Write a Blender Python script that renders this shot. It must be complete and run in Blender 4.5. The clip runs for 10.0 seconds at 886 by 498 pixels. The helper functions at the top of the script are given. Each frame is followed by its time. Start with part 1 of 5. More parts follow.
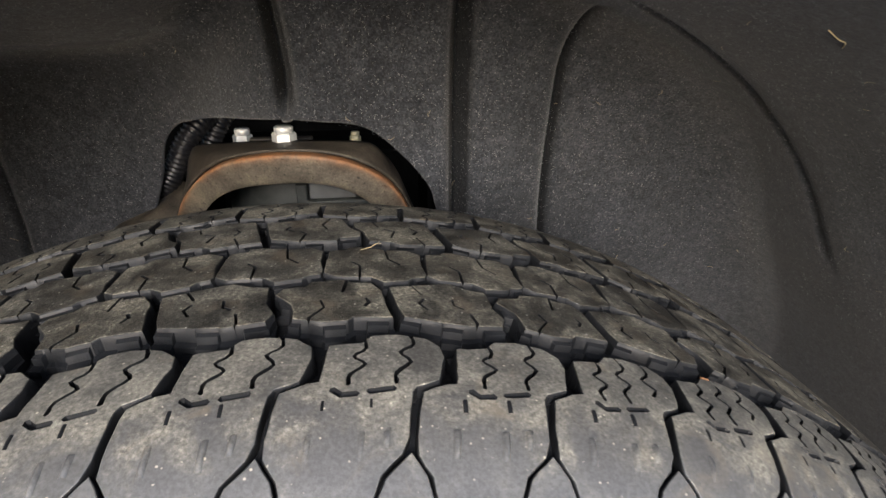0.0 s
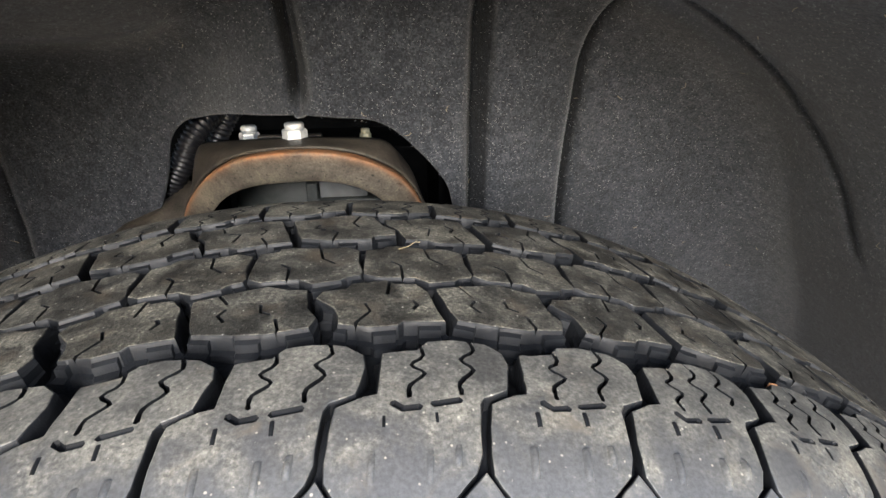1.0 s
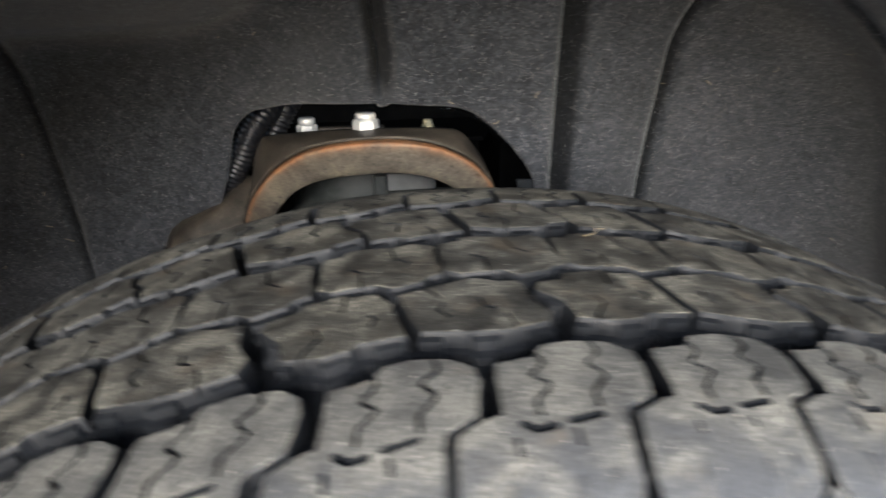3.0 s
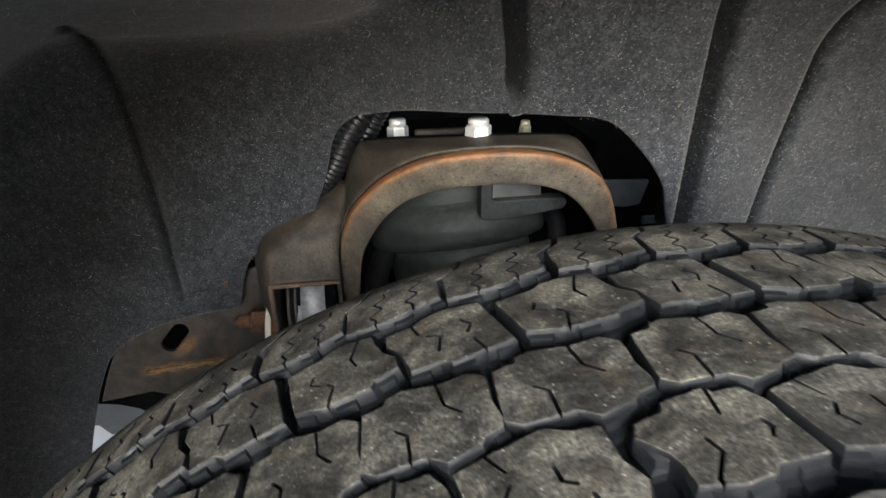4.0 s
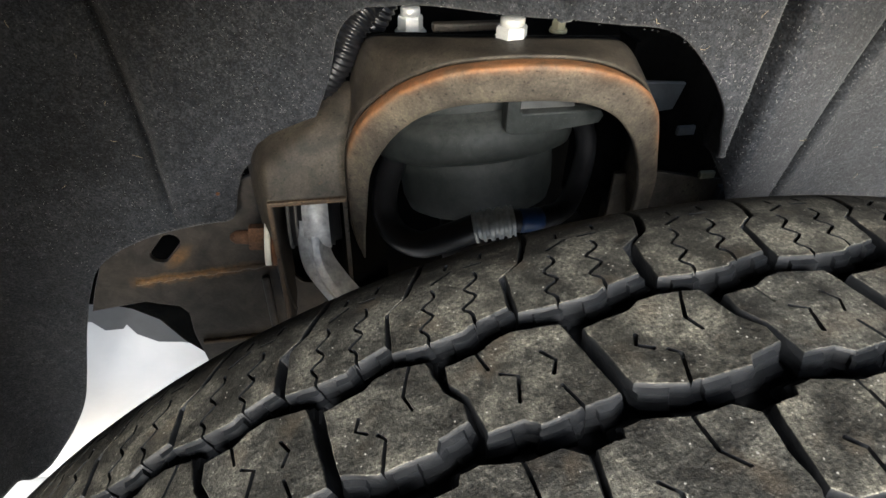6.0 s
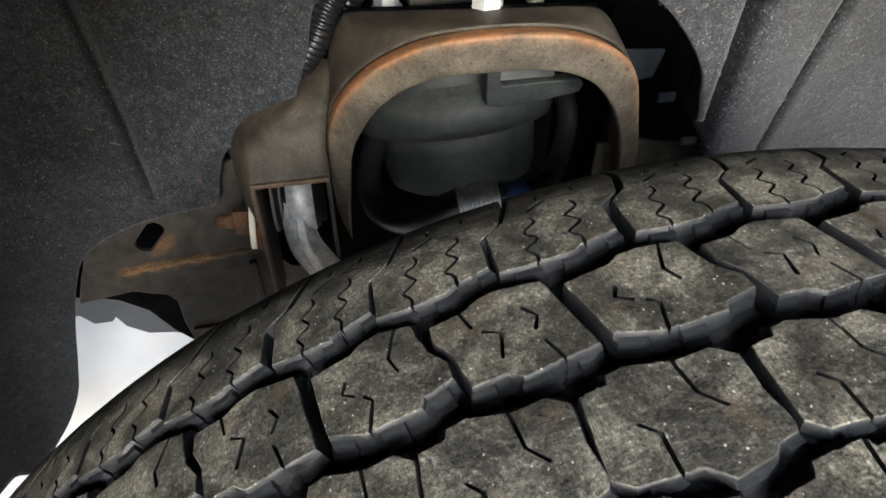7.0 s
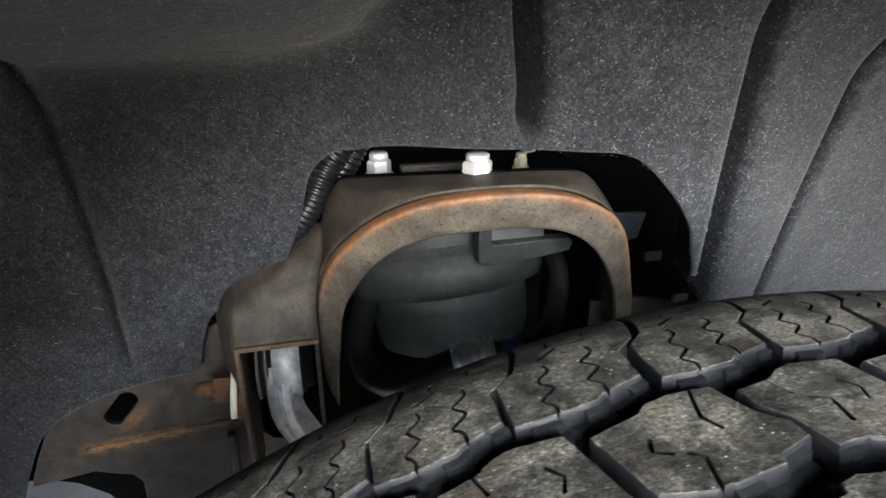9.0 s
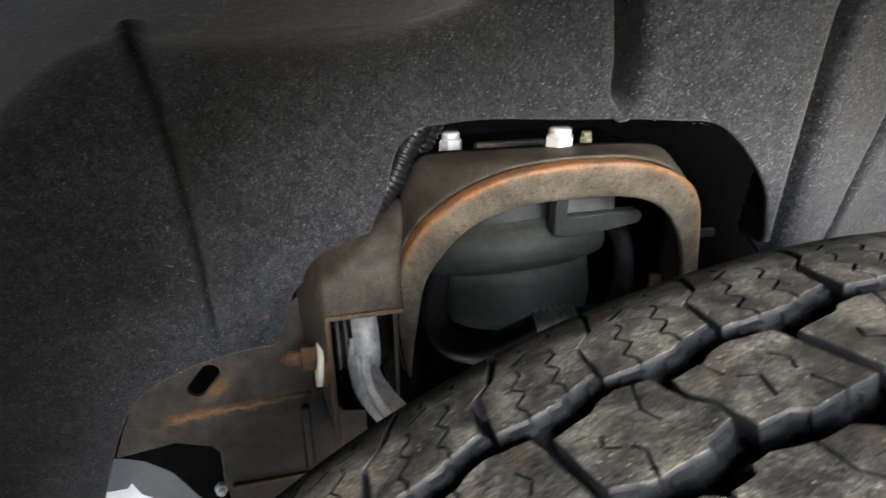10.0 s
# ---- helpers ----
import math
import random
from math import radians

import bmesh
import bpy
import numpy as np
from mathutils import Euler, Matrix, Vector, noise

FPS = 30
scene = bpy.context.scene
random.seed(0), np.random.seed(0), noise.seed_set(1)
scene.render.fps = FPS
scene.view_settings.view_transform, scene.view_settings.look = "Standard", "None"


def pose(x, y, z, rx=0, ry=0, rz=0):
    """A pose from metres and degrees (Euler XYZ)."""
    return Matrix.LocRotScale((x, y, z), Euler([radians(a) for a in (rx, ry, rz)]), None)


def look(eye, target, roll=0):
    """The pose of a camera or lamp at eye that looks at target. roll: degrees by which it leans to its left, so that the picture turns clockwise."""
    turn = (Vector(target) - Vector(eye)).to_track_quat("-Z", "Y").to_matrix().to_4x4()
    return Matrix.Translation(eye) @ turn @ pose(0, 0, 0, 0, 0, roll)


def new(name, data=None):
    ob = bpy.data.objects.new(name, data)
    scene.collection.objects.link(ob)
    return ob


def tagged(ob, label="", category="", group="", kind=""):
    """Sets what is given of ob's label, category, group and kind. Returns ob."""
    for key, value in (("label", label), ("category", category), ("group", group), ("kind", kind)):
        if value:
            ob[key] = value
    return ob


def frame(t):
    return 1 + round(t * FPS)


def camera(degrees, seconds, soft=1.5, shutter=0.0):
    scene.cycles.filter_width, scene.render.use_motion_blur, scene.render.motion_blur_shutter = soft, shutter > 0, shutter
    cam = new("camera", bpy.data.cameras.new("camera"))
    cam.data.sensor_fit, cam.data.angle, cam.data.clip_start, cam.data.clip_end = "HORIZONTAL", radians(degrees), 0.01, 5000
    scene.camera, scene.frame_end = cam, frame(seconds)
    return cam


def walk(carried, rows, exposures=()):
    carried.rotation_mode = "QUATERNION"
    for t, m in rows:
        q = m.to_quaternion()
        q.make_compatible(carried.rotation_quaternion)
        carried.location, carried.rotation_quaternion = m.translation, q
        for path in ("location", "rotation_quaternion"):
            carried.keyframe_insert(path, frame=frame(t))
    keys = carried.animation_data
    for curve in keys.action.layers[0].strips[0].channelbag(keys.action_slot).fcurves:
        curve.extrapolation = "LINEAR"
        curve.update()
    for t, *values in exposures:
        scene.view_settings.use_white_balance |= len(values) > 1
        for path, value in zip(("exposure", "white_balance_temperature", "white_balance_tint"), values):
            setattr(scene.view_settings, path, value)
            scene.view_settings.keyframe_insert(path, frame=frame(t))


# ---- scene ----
cam = camera(73.76, 10.0, 1.5, 0.5)
ROWS = [
    (0.0, 0.0326, -0.1976, 0.8739, 67.36, -0.17, -8.03),
    (0.5, 0.0254, -0.1875, 0.8690, 67.29, -0.12, -8.35),
    (1.0, 0.0177, -0.1830, 0.8681, 67.39, -0.04, -8.63),
    (1.5, 0.0178, -0.1795, 0.8682, 67.33, 0.02, -9.05),
    (2.0, 0.0178, -0.1791, 0.8666, 67.40, 0.05, -9.60),
    (2.5, 0.0128, -0.1741, 0.8616, 67.34, 0.00, -9.92),
    (3.0, -0.0398, -0.1601, 0.8592, 67.17, 0.50, -9.06),
    (3.2, -0.0661, -0.1503, 0.8600, 67.07, 0.79, -8.86),
    (4.3, -0.1267, -0.1014, 0.8819, 62.36, 0.38, -9.98),
    (4.5, -0.1286, -0.0860, 0.8850, 59.90, 0.54, -10.16),
    (5.0, -0.1316, -0.0645, 0.8894, 55.25, -0.89, -9.73),
    (5.5, -0.1349, -0.0595, 0.8879, 53.36, -1.80, -9.41),
    (7.0, -0.1324, -0.0641, 0.8832, 50.65, -0.20, -12.24),
    (7.5, -0.1349, -0.0733, 0.8800, 50.16, -0.06, -12.74),
    (8.0, -0.1230, -0.0665, 0.8824, 50.43, -0.29, -13.13),
    (8.5, -0.1257, -0.0631, 0.8768, 61.59, -0.21, -13.67),
    (9.0, -0.1357, -0.0563, 0.8717, 66.91, -0.05, -13.89),
    (9.5, -0.1628, -0.0612, 0.8688, 67.19, 0.02, -14.25),
    (10.0, -0.1993, -0.0670, 0.8592, 67.20, 0.22, -14.48),
]
walk(cam, [(t, pose(x, y, z, rx, ry, rz)) for t, x, y, z, rx, ry, rz in ROWS], [(0.0, 1.92, 6000, 12), (0.4, 2.26, 5800, 10), (1.0, 2.26, 5730, 10), (2.6, 2.26, 5660, 10), (3.2, 2.13, 5640, 9), (4.3, 2.46, 5640, 7), (5.7, 2.58, 5740, 7), (6.8, 2.66, 5740, 7), (7.5, 2.50, 5720, 7), (8.2, 2.26, 5620, 8), (9.0, 2.72, 5440, 8), (10.0, 2.80, 5600, 9)])

# ---- light ----
world = bpy.data.worlds.new("overcast_sky")
scene.world = world
world.use_nodes = True
wn = world.node_tree
sky = wn.nodes.new("ShaderNodeTexSky")
sky.sky_type = "NISHITA"
sky.sun_disc = False
sky.sun_elevation = radians(19)
sky.sun_rotation = radians(188)
sky.air_density, sky.dust_density, sky.ozone_density = 1.0, 4.0, 1.0
wn.nodes["Background"].inputs["Strength"].default_value = 0.15
wn.links.new(sky.outputs[0], wn.nodes["Background"].inputs["Color"])
sun = new("sun", bpy.data.lights.new("sun", "SUN"))
sun.data.energy, sun.data.angle, sun.data.color = 2.2, radians(30), (1.0, 0.98, 0.95)
sun.matrix_world = look((-0.39, -2.81, 0.98), (0, 0, 0))

# ---- materials ----
AXLE = 0.392          # height of the wheel's centre


def material(name):
    m = bpy.data.materials.new(name)
    m.use_nodes = True
    return m, m.node_tree.nodes, m.node_tree.links, m.node_tree.nodes["Principled BSDF"]


def noise_tex(n, l, co, scale, detail=4.0, rough=0.55, distort=0.0):
    t = n.new("ShaderNodeTexNoise")
    t.inputs["Scale"].default_value = scale
    t.inputs["Detail"].default_value = detail
    t.inputs["Roughness"].default_value = rough
    t.inputs["Distortion"].default_value = distort
    l.new(co, t.inputs["Vector"])
    return t.outputs["Fac"]


def ramp(n, l, fac, stops):
    r = n.new("ShaderNodeValToRGB")
    e = r.color_ramp.elements
    while len(e) < len(stops):
        e.new(0.5)
    for k, (p, c) in enumerate(stops):
        e[k].position = p
        e[k].color = (*c, 1) if len(c) == 3 else c
    l.new(fac, r.inputs["Fac"])
    return r.outputs["Color"]


def grey(v):
    return (v, v, v)


def mix(n, l, fac, a, b, mode="MIX"):
    m = n.new("ShaderNodeMix")
    m.data_type, m.blend_type = "RGBA", mode
    for key, v in (("Factor", fac), ("A", a), ("B", b)):
        s = [q for q in m.inputs if q.name == key and q.enabled][0]
        if isinstance(v, bpy.types.NodeSocket):
            l.new(v, s)
        else:
            s.default_value = v if key == "Factor" else (*v, 1)
    return [q for q in m.outputs if q.enabled][0]


def bump(n, l, b, height, strength, distance, into=None):
    k = n.new("ShaderNodeBump")
    k.inputs["Strength"].default_value = strength
    k.inputs["Distance"].default_value = distance
    l.new(height, k.inputs["Height"])
    if into is not None:
        l.new(into, k.inputs["Normal"])
    l.new(k.outputs[0], b.inputs["Normal"])
    return k.outputs[0]


def place(n):
    return n.new("ShaderNodeTexCoord").outputs["Object"]


def geo_place(n):
    return n.new("ShaderNodeNewGeometry").outputs["Position"]


def tread_material():
    m, n, l, b = material("dusty_tread_rubber")
    co = geo_place(n)
    patches = noise_tex(n, l, co, 62, 7, 0.66, 0.5)
    fine = noise_tex(n, l, co, 900, 4, 0.8)
    info = n.new("ShaderNodeObjectInfo")
    base = ramp(n, l, patches, [(0.38, (0.0121, 0.0113, 0.0095)), (0.49, (0.0287, 0.0274, 0.0230)), (0.61, (0.0747, 0.0711, 0.0579))])
    grain = ramp(n, l, fine, [(0.36, grey(0.20)), (0.45, grey(0.78)), (0.56, grey(1.2)), (0.66, grey(2.6))])
    c = mix(n, l, 1.0, base, grain, "MULTIPLY")
    per = ramp(n, l, info.outputs["Random"], [(0.0, (0.84, 0.84, 0.85)), (1.0, (1.14, 1.12, 1.08))])
    c = mix(n, l, 1.0, c, per, "MULTIPLY")
    brown = ramp(n, l, noise_tex(n, l, co, 75, 3, 0.5), [(0.58, grey(0.0)), (0.76, grey(0.5))])
    c = mix(n, l, brown, c, (0.066, 0.051, 0.034))
    v = n.new("ShaderNodeTexVoronoi")
    v.inputs["Scale"].default_value = 420
    l.new(co, v.inputs["Vector"])
    speck = ramp(n, l, v.outputs["Distance"], [(0.08, grey(1.0)), (0.15, grey(0.0))])
    some = ramp(n, l, noise_tex(n, l, co, 900, 1), [(0.51, grey(0.0)), (0.57, grey(1.0))])
    dots = mix(n, l, 1.0, speck, some, "MULTIPLY")
    v = n.new("ShaderNodeTexVoronoi")
    v.inputs["Scale"].default_value = 900
    l.new(co, v.inputs["Vector"])
    tiny = ramp(n, l, v.outputs["Distance"], [(0.10, grey(0.55)), (0.20, grey(0.0))])
    where = ramp(n, l, noise_tex(n, l, co, 130, 3, 0.7), [(0.50, grey(0.0)), (0.66, grey(1.0))])
    dots = mix(n, l, 1.0, dots, mix(n, l, 1.0, tiny, where, "MULTIPLY"), "LIGHTEN")
    c = mix(n, l, dots, c, (0.25, 0.243, 0.22))
    l.new(c, b.inputs["Base Color"])
    l.new(ramp(n, l, patches, [(0.3, grey(0.62)), (0.7, grey(0.85))]), b.inputs["Roughness"])
    b.inputs["Specular IOR Level"].default_value = 0.2
    k = bump(n, l, b, noise_tex(n, l, co, 260, 5, 0.7), 0.5, 0.0014)
    bump(n, l, b, noise_tex(n, l, co, 1300, 3, 0.7), 0.5, 0.0005, k)
    return m


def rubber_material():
    m, n, l, b = material("clean_shaded_groove_rubber")
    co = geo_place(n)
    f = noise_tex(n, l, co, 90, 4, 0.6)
    # clean black rubber, set darker still to carry the grooves' shade
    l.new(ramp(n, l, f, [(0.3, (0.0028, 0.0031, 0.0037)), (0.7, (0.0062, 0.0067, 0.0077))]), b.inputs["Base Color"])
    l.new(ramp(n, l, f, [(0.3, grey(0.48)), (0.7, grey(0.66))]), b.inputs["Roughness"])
    b.inputs["Specular IOR Level"].default_value = 0.18
    q = bump(n, l, b, noise_tex(n, l, co, 130, 4, 0.6), 0.35, 0.0016)
    bump(n, l, b, noise_tex(n, l, co, 600, 3, 0.6), 0.25, 0.0005, q)
    return m


def shoulder_material():
    """Rubber that is dusty on the tread's edge and cleaner, darker and glossier down the side."""
    m, n, l, b = material("shoulder_rubber")
    co = geo_place(n)
    f = noise_tex(n, l, co, 70, 8, 0.66, 0.4)
    fine = noise_tex(n, l, co, 900, 3, 0.7)
    sep = n.new("ShaderNodeSeparateXYZ")
    l.new(co, sep.inputs[0])
    k = n.new("ShaderNodeMath")
    k.operation = "MULTIPLY_ADD"
    l.new(sep.outputs["Y"], k.inputs[0])
    k.inputs[1].default_value, k.inputs[2].default_value = 16.0, 1.66
    w = n.new("ShaderNodeMath")
    w.operation = "MULTIPLY_ADD"
    l.new(f, w.inputs[0])
    w.inputs[1].default_value = 1.15
    l.new(k.outputs[0], w.inputs[2])
    dusty = ramp(n, l, w.outputs[0], [(0.78, grey(0.0)), (1.12, grey(1.0))])
    clean = ramp(n, l, f, [(0.36, (0.0448, 0.0451, 0.0454)), (0.50, (0.0518, 0.0521, 0.0518)), (0.64, (0.0630, 0.0629, 0.0613))])
    dust = ramp(n, l, f, [(0.38, (0.0350, 0.0339, 0.0304)), (0.49, (0.0616, 0.0594, 0.0521)), (0.61, (0.0980, 0.0932, 0.0787))])
    dust = mix(n, l, 1.0, dust, ramp(n, l, fine, [(0.36, grey(0.52)), (0.47, grey(0.90)), (0.56, grey(1.12)), (0.66, grey(1.7))]), "MULTIPLY")
    clean = mix(n, l, 1.0, clean, ramp(n, l, fine, [(0.35, grey(0.78)), (0.64, grey(1.24))]), "MULTIPLY")
    c = mix(n, l, dusty, clean, dust)
    tan = ramp(n, l, noise_tex(n, l, co, 62, 5, 0.65, 0.8), [(0.57, grey(0.0)), (0.74, grey(0.5))])
    c = mix(n, l, tan, c, (0.11, 0.092, 0.066))
    v = n.new("ShaderNodeTexVoronoi")
    v.inputs["Scale"].default_value = 360
    l.new(co, v.inputs["Vector"])
    speck = ramp(n, l, v.outputs["Distance"], [(0.08, grey(0.9)), (0.15, grey(0.0))])
    some = ramp(n, l, noise_tex(n, l, co, 700, 1), [(0.47, grey(0.0)), (0.57, grey(0.8))])
    c = mix(n, l, mix(n, l, 1.0, speck, some, "MULTIPLY"), c, (0.30, 0.28, 0.23))
    l.new(c, b.inputs["Base Color"])
    l.new(ramp(n, l, w.outputs[0], [(0.84, grey(0.36)), (1.08, grey(0.66))]), b.inputs["Roughness"])
    b.inputs["Specular IOR Level"].default_value = 0.45
    q = bump(n, l, b, noise_tex(n, l, co, 240, 5, 0.7), 0.25, 0.0008)
    bump(n, l, b, fine, 0.25, 0.0003, q)
    for s, most in ((q.node, 0.30), (b.inputs["Normal"].links[0].from_node, 0.25)):
        l.new(ramp(n, l, w.outputs[0], [(0.84, grey(0.04)), (1.08, grey(most))]), s.inputs["Strength"])
    return m


def felt_material():
    m, n, l, b = material("black_felt_liner")
    co = geo_place(n)
    big = noise_tex(n, l, co, 14, 4, 0.6)
    mid = noise_tex(n, l, co, 150, 5, 0.75)
    fine = noise_tex(n, l, co, 620, 3, 0.8)
    c = ramp(n, l, mid, [(0.30, (0.0100, 0.0105, 0.0119)), (0.52, (0.0170, 0.0176, 0.0194)), (0.72, (0.0290, 0.0300, 0.0320))])
    c = mix(n, l, 1.0, c, ramp(n, l, fine, [(0.35, grey(0.46)), (0.50, grey(0.9)), (0.65, grey(1.75))]), "MULTIPLY")
    c = mix(n, l, 1.0, c, ramp(n, l, big, [(0.3, grey(0.72)), (0.7, grey(1.28))]), "MULTIPLY")
    v = n.new("ShaderNodeTexVoronoi")
    v.inputs["Scale"].default_value = 420
    l.new(co, v.inputs["Vector"])
    fleck = ramp(n, l, v.outputs["Distance"], [(0.10, grey(1.0)), (0.22, grey(0.0))])
    some = ramp(n, l, noise_tex(n, l, co, 230, 2), [(0.56, grey(0.0)), (0.66, grey(0.55))])
    c = mix(n, l, mix(n, l, 1.0, fleck, some, "MULTIPLY"), c, (0.16, 0.158, 0.154))
    # shade painted into the channels: this layer darkens their colour
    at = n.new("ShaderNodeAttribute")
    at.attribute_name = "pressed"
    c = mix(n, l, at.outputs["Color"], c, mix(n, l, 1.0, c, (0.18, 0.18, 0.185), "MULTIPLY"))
    l.new(c, b.inputs["Base Color"])
    b.inputs["Roughness"].default_value = 0.95
    b.inputs["Specular IOR Level"].default_value = 0.05
    # the pressed channels have no nap, which keeps their painted shade dark
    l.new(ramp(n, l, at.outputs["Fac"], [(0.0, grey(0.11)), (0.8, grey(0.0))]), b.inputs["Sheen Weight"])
    b.inputs["Sheen Roughness"].default_value = 0.5
    k = bump(n, l, b, mid, 0.5, 0.0015)
    bump(n, l, b, fine, 0.5, 0.0006, k)
    return m


def steel_material(name, dark, light, rust, amount, rough=0.62, grain=1.0):
    m, n, l, b = material(name)
    co = geo_place(n)
    f = noise_tex(n, l, co, 55, 5, 0.6, 0.3)
    c = ramp(n, l, f, [(0.3, dark), (0.7, light)])
    spots = ramp(n, l, noise_tex(n, l, co, 120, 5, 0.65, 0.5), [(0.66 - amount, grey(0.0)), (0.80 - amount, grey(1.0))])
    c = mix(n, l, spots, c, rust)
    grime = ramp(n, l, noise_tex(n, l, co, 34, 6, 0.7, 0.6), [(0.38, (0.66, 0.64, 0.62)), (0.50, (1.0, 0.99, 0.96)), (0.62, (1.38, 1.36, 1.25))])
    c = mix(n, l, 1.0, c, grime, "MULTIPLY")
    grit = ramp(n, l, noise_tex(n, l, co, 640, 3, 0.7), [(0.34, grey(1 - 0.28 * grain)), (0.50, grey(0.98)), (0.66, grey(1 + 0.32 * grain))])
    c = mix(n, l, 1.0, c, grit, "MULTIPLY")
    pits = ramp(n, l, noise_tex(n, l, co, 330, 2, 0.5), [(0.27, grey(1 - 0.78 * grain)), (0.37, grey(1.0))])
    c = mix(n, l, 1.0, c, pits, "MULTIPLY")
    l.new(c, b.inputs["Base Color"])
    b.inputs["Roughness"].default_value = rough
    b.inputs["Specular IOR Level"].default_value = 0.2
    bump(n, l, b, noise_tex(n, l, co, 350, 4, 0.65), 0.4, 0.0009)
    return m


def stained_rail_material():
    """Black paint with a rust streak along the seam and rust below the oval hole."""
    m = steel_material("black_frame_paint", (0.0125, 0.0106, 0.0092), (0.0275, 0.0235, 0.0202), (0.042, 0.0265, 0.016), -0.06, 0.5, 0.35)
    n, l = m.node_tree.nodes, m.node_tree.links
    b = n["Principled BSDF"]
    old = b.inputs["Base Color"].links[0].from_socket
    co = geo_place(n)
    sep = n.new("ShaderNodeSeparateXYZ")
    l.new(co, sep.inputs[0])

    def calc(op, a, c, d=0.0):
        k = n.new("ShaderNodeMath")
        k.operation = op
        for i, v in enumerate((a, c, d)):
            if isinstance(v, bpy.types.NodeSocket):
                l.new(v, k.inputs[i])
            else:
                k.inputs[i].default_value = v
        return k.outputs[0]
    wob = calc("MULTIPLY_ADD", noise_tex(n, l, co, 70, 5, 0.65, 0.5), 0.016, -0.008)
    line = calc("MULTIPLY_ADD", sep.outputs["X"], 0.075, 0.5715)
    d = calc("ABSOLUTE", calc("ADD", calc("SUBTRACT", sep.outputs["Z"], line), wob), 0.0)
    streak = ramp(n, l, calc("MULTIPLY", d, 80.0), [(0.12, grey(0.85)), (0.55, grey(0.0))])
    ends = ramp(n, l, calc("MULTIPLY_ADD", sep.outputs["X"], 8.0, 2.8), [(0.20, grey(0.0)), (0.30, grey(1.0)), (0.85, grey(0.85)), (1.0, grey(0.35))])
    u = calc("ADD", calc("MULTIPLY", calc("ADD", sep.outputs["X"], 0.2775), 0.7071), calc("MULTIPLY", calc("SUBTRACT", sep.outputs["Z"], 0.5725), 0.7071))
    w = calc("SUBTRACT", calc("MULTIPLY", calc("ADD", sep.outputs["X"], 0.2775), 0.7071), calc("MULTIPLY", calc("SUBTRACT", sep.outputs["Z"], 0.5725), 0.7071))
    e = calc("ADD", calc("SQRT", calc("ADD", calc("POWER", calc("MULTIPLY", u, 55.0), 2.0), calc("POWER", calc("MULTIPLY", w, 130.0), 2.0)), 0.0), calc("MULTIPLY", wob, 40.0))
    patch = ramp(n, l, e, [(0.30, grey(0.7)), (1.0, grey(0.0))])
    fac = mix(n, l, 1.0, mix(n, l, 1.0, streak, ends, "MULTIPLY"), patch, "LIGHTEN")
    c = mix(n, l, fac, old, ramp(n, l, noise_tex(n, l, co, 140, 5, 0.7), [(0.35, (0.060, 0.034, 0.012)), (0.65, (0.150, 0.078, 0.026))]))
    l.new(c, b.inputs["Base Color"])
    return m


def edged_flange_material():
    """Grey-brown steel that rusts along its outer edge, as the mesh's rust layer says."""
    m = steel_material("rust_edged_flange_steel", (0.0270, 0.0233, 0.0180), (0.066, 0.0570, 0.0440), (0.062, 0.040, 0.0235), -0.02)
    n, l = m.node_tree.nodes, m.node_tree.links
    b = n["Principled BSDF"]
    old = b.inputs["Base Color"].links[0].from_socket
    co = geo_place(n)
    at = n.new("ShaderNodeAttribute")
    at.attribute_name = "rust"
    lumps = ramp(n, l, noise_tex(n, l, co, 65, 5, 0.65, 0.4), [(0.30, grey(0.25)), (0.62, grey(1.15))])
    fac = mix(n, l, 1.0, at.outputs["Color"], lumps, "MULTIPLY")
    tone = ramp(n, l, noise_tex(n, l, co, 180, 4, 0.6), [(0.3, (0.105, 0.047, 0.019)), (0.7, (0.195, 0.090, 0.036))])
    l.new(mix(n, l, fac, old, tone), b.inputs["Base Color"])
    return m


def plain_material(name, a, c, rough, metal=0.0, scale=60, relief=0.1, spec=0.5):
    m, n, l, b = material(name)
    co = geo_place(n)
    f = noise_tex(n, l, co, scale, 4, 0.6)
    l.new(ramp(n, l, f, [(0.3, a), (0.7, c)]), b.inputs["Base Color"])
    b.inputs["Roughness"].default_value = rough
    b.inputs["Metallic"].default_value = metal
    b.inputs["Specular IOR Level"].default_value = spec
    bump(n, l, b, noise_tex(n, l, co, scale * 6, 3, 0.6), relief, 0.0006)
    return m


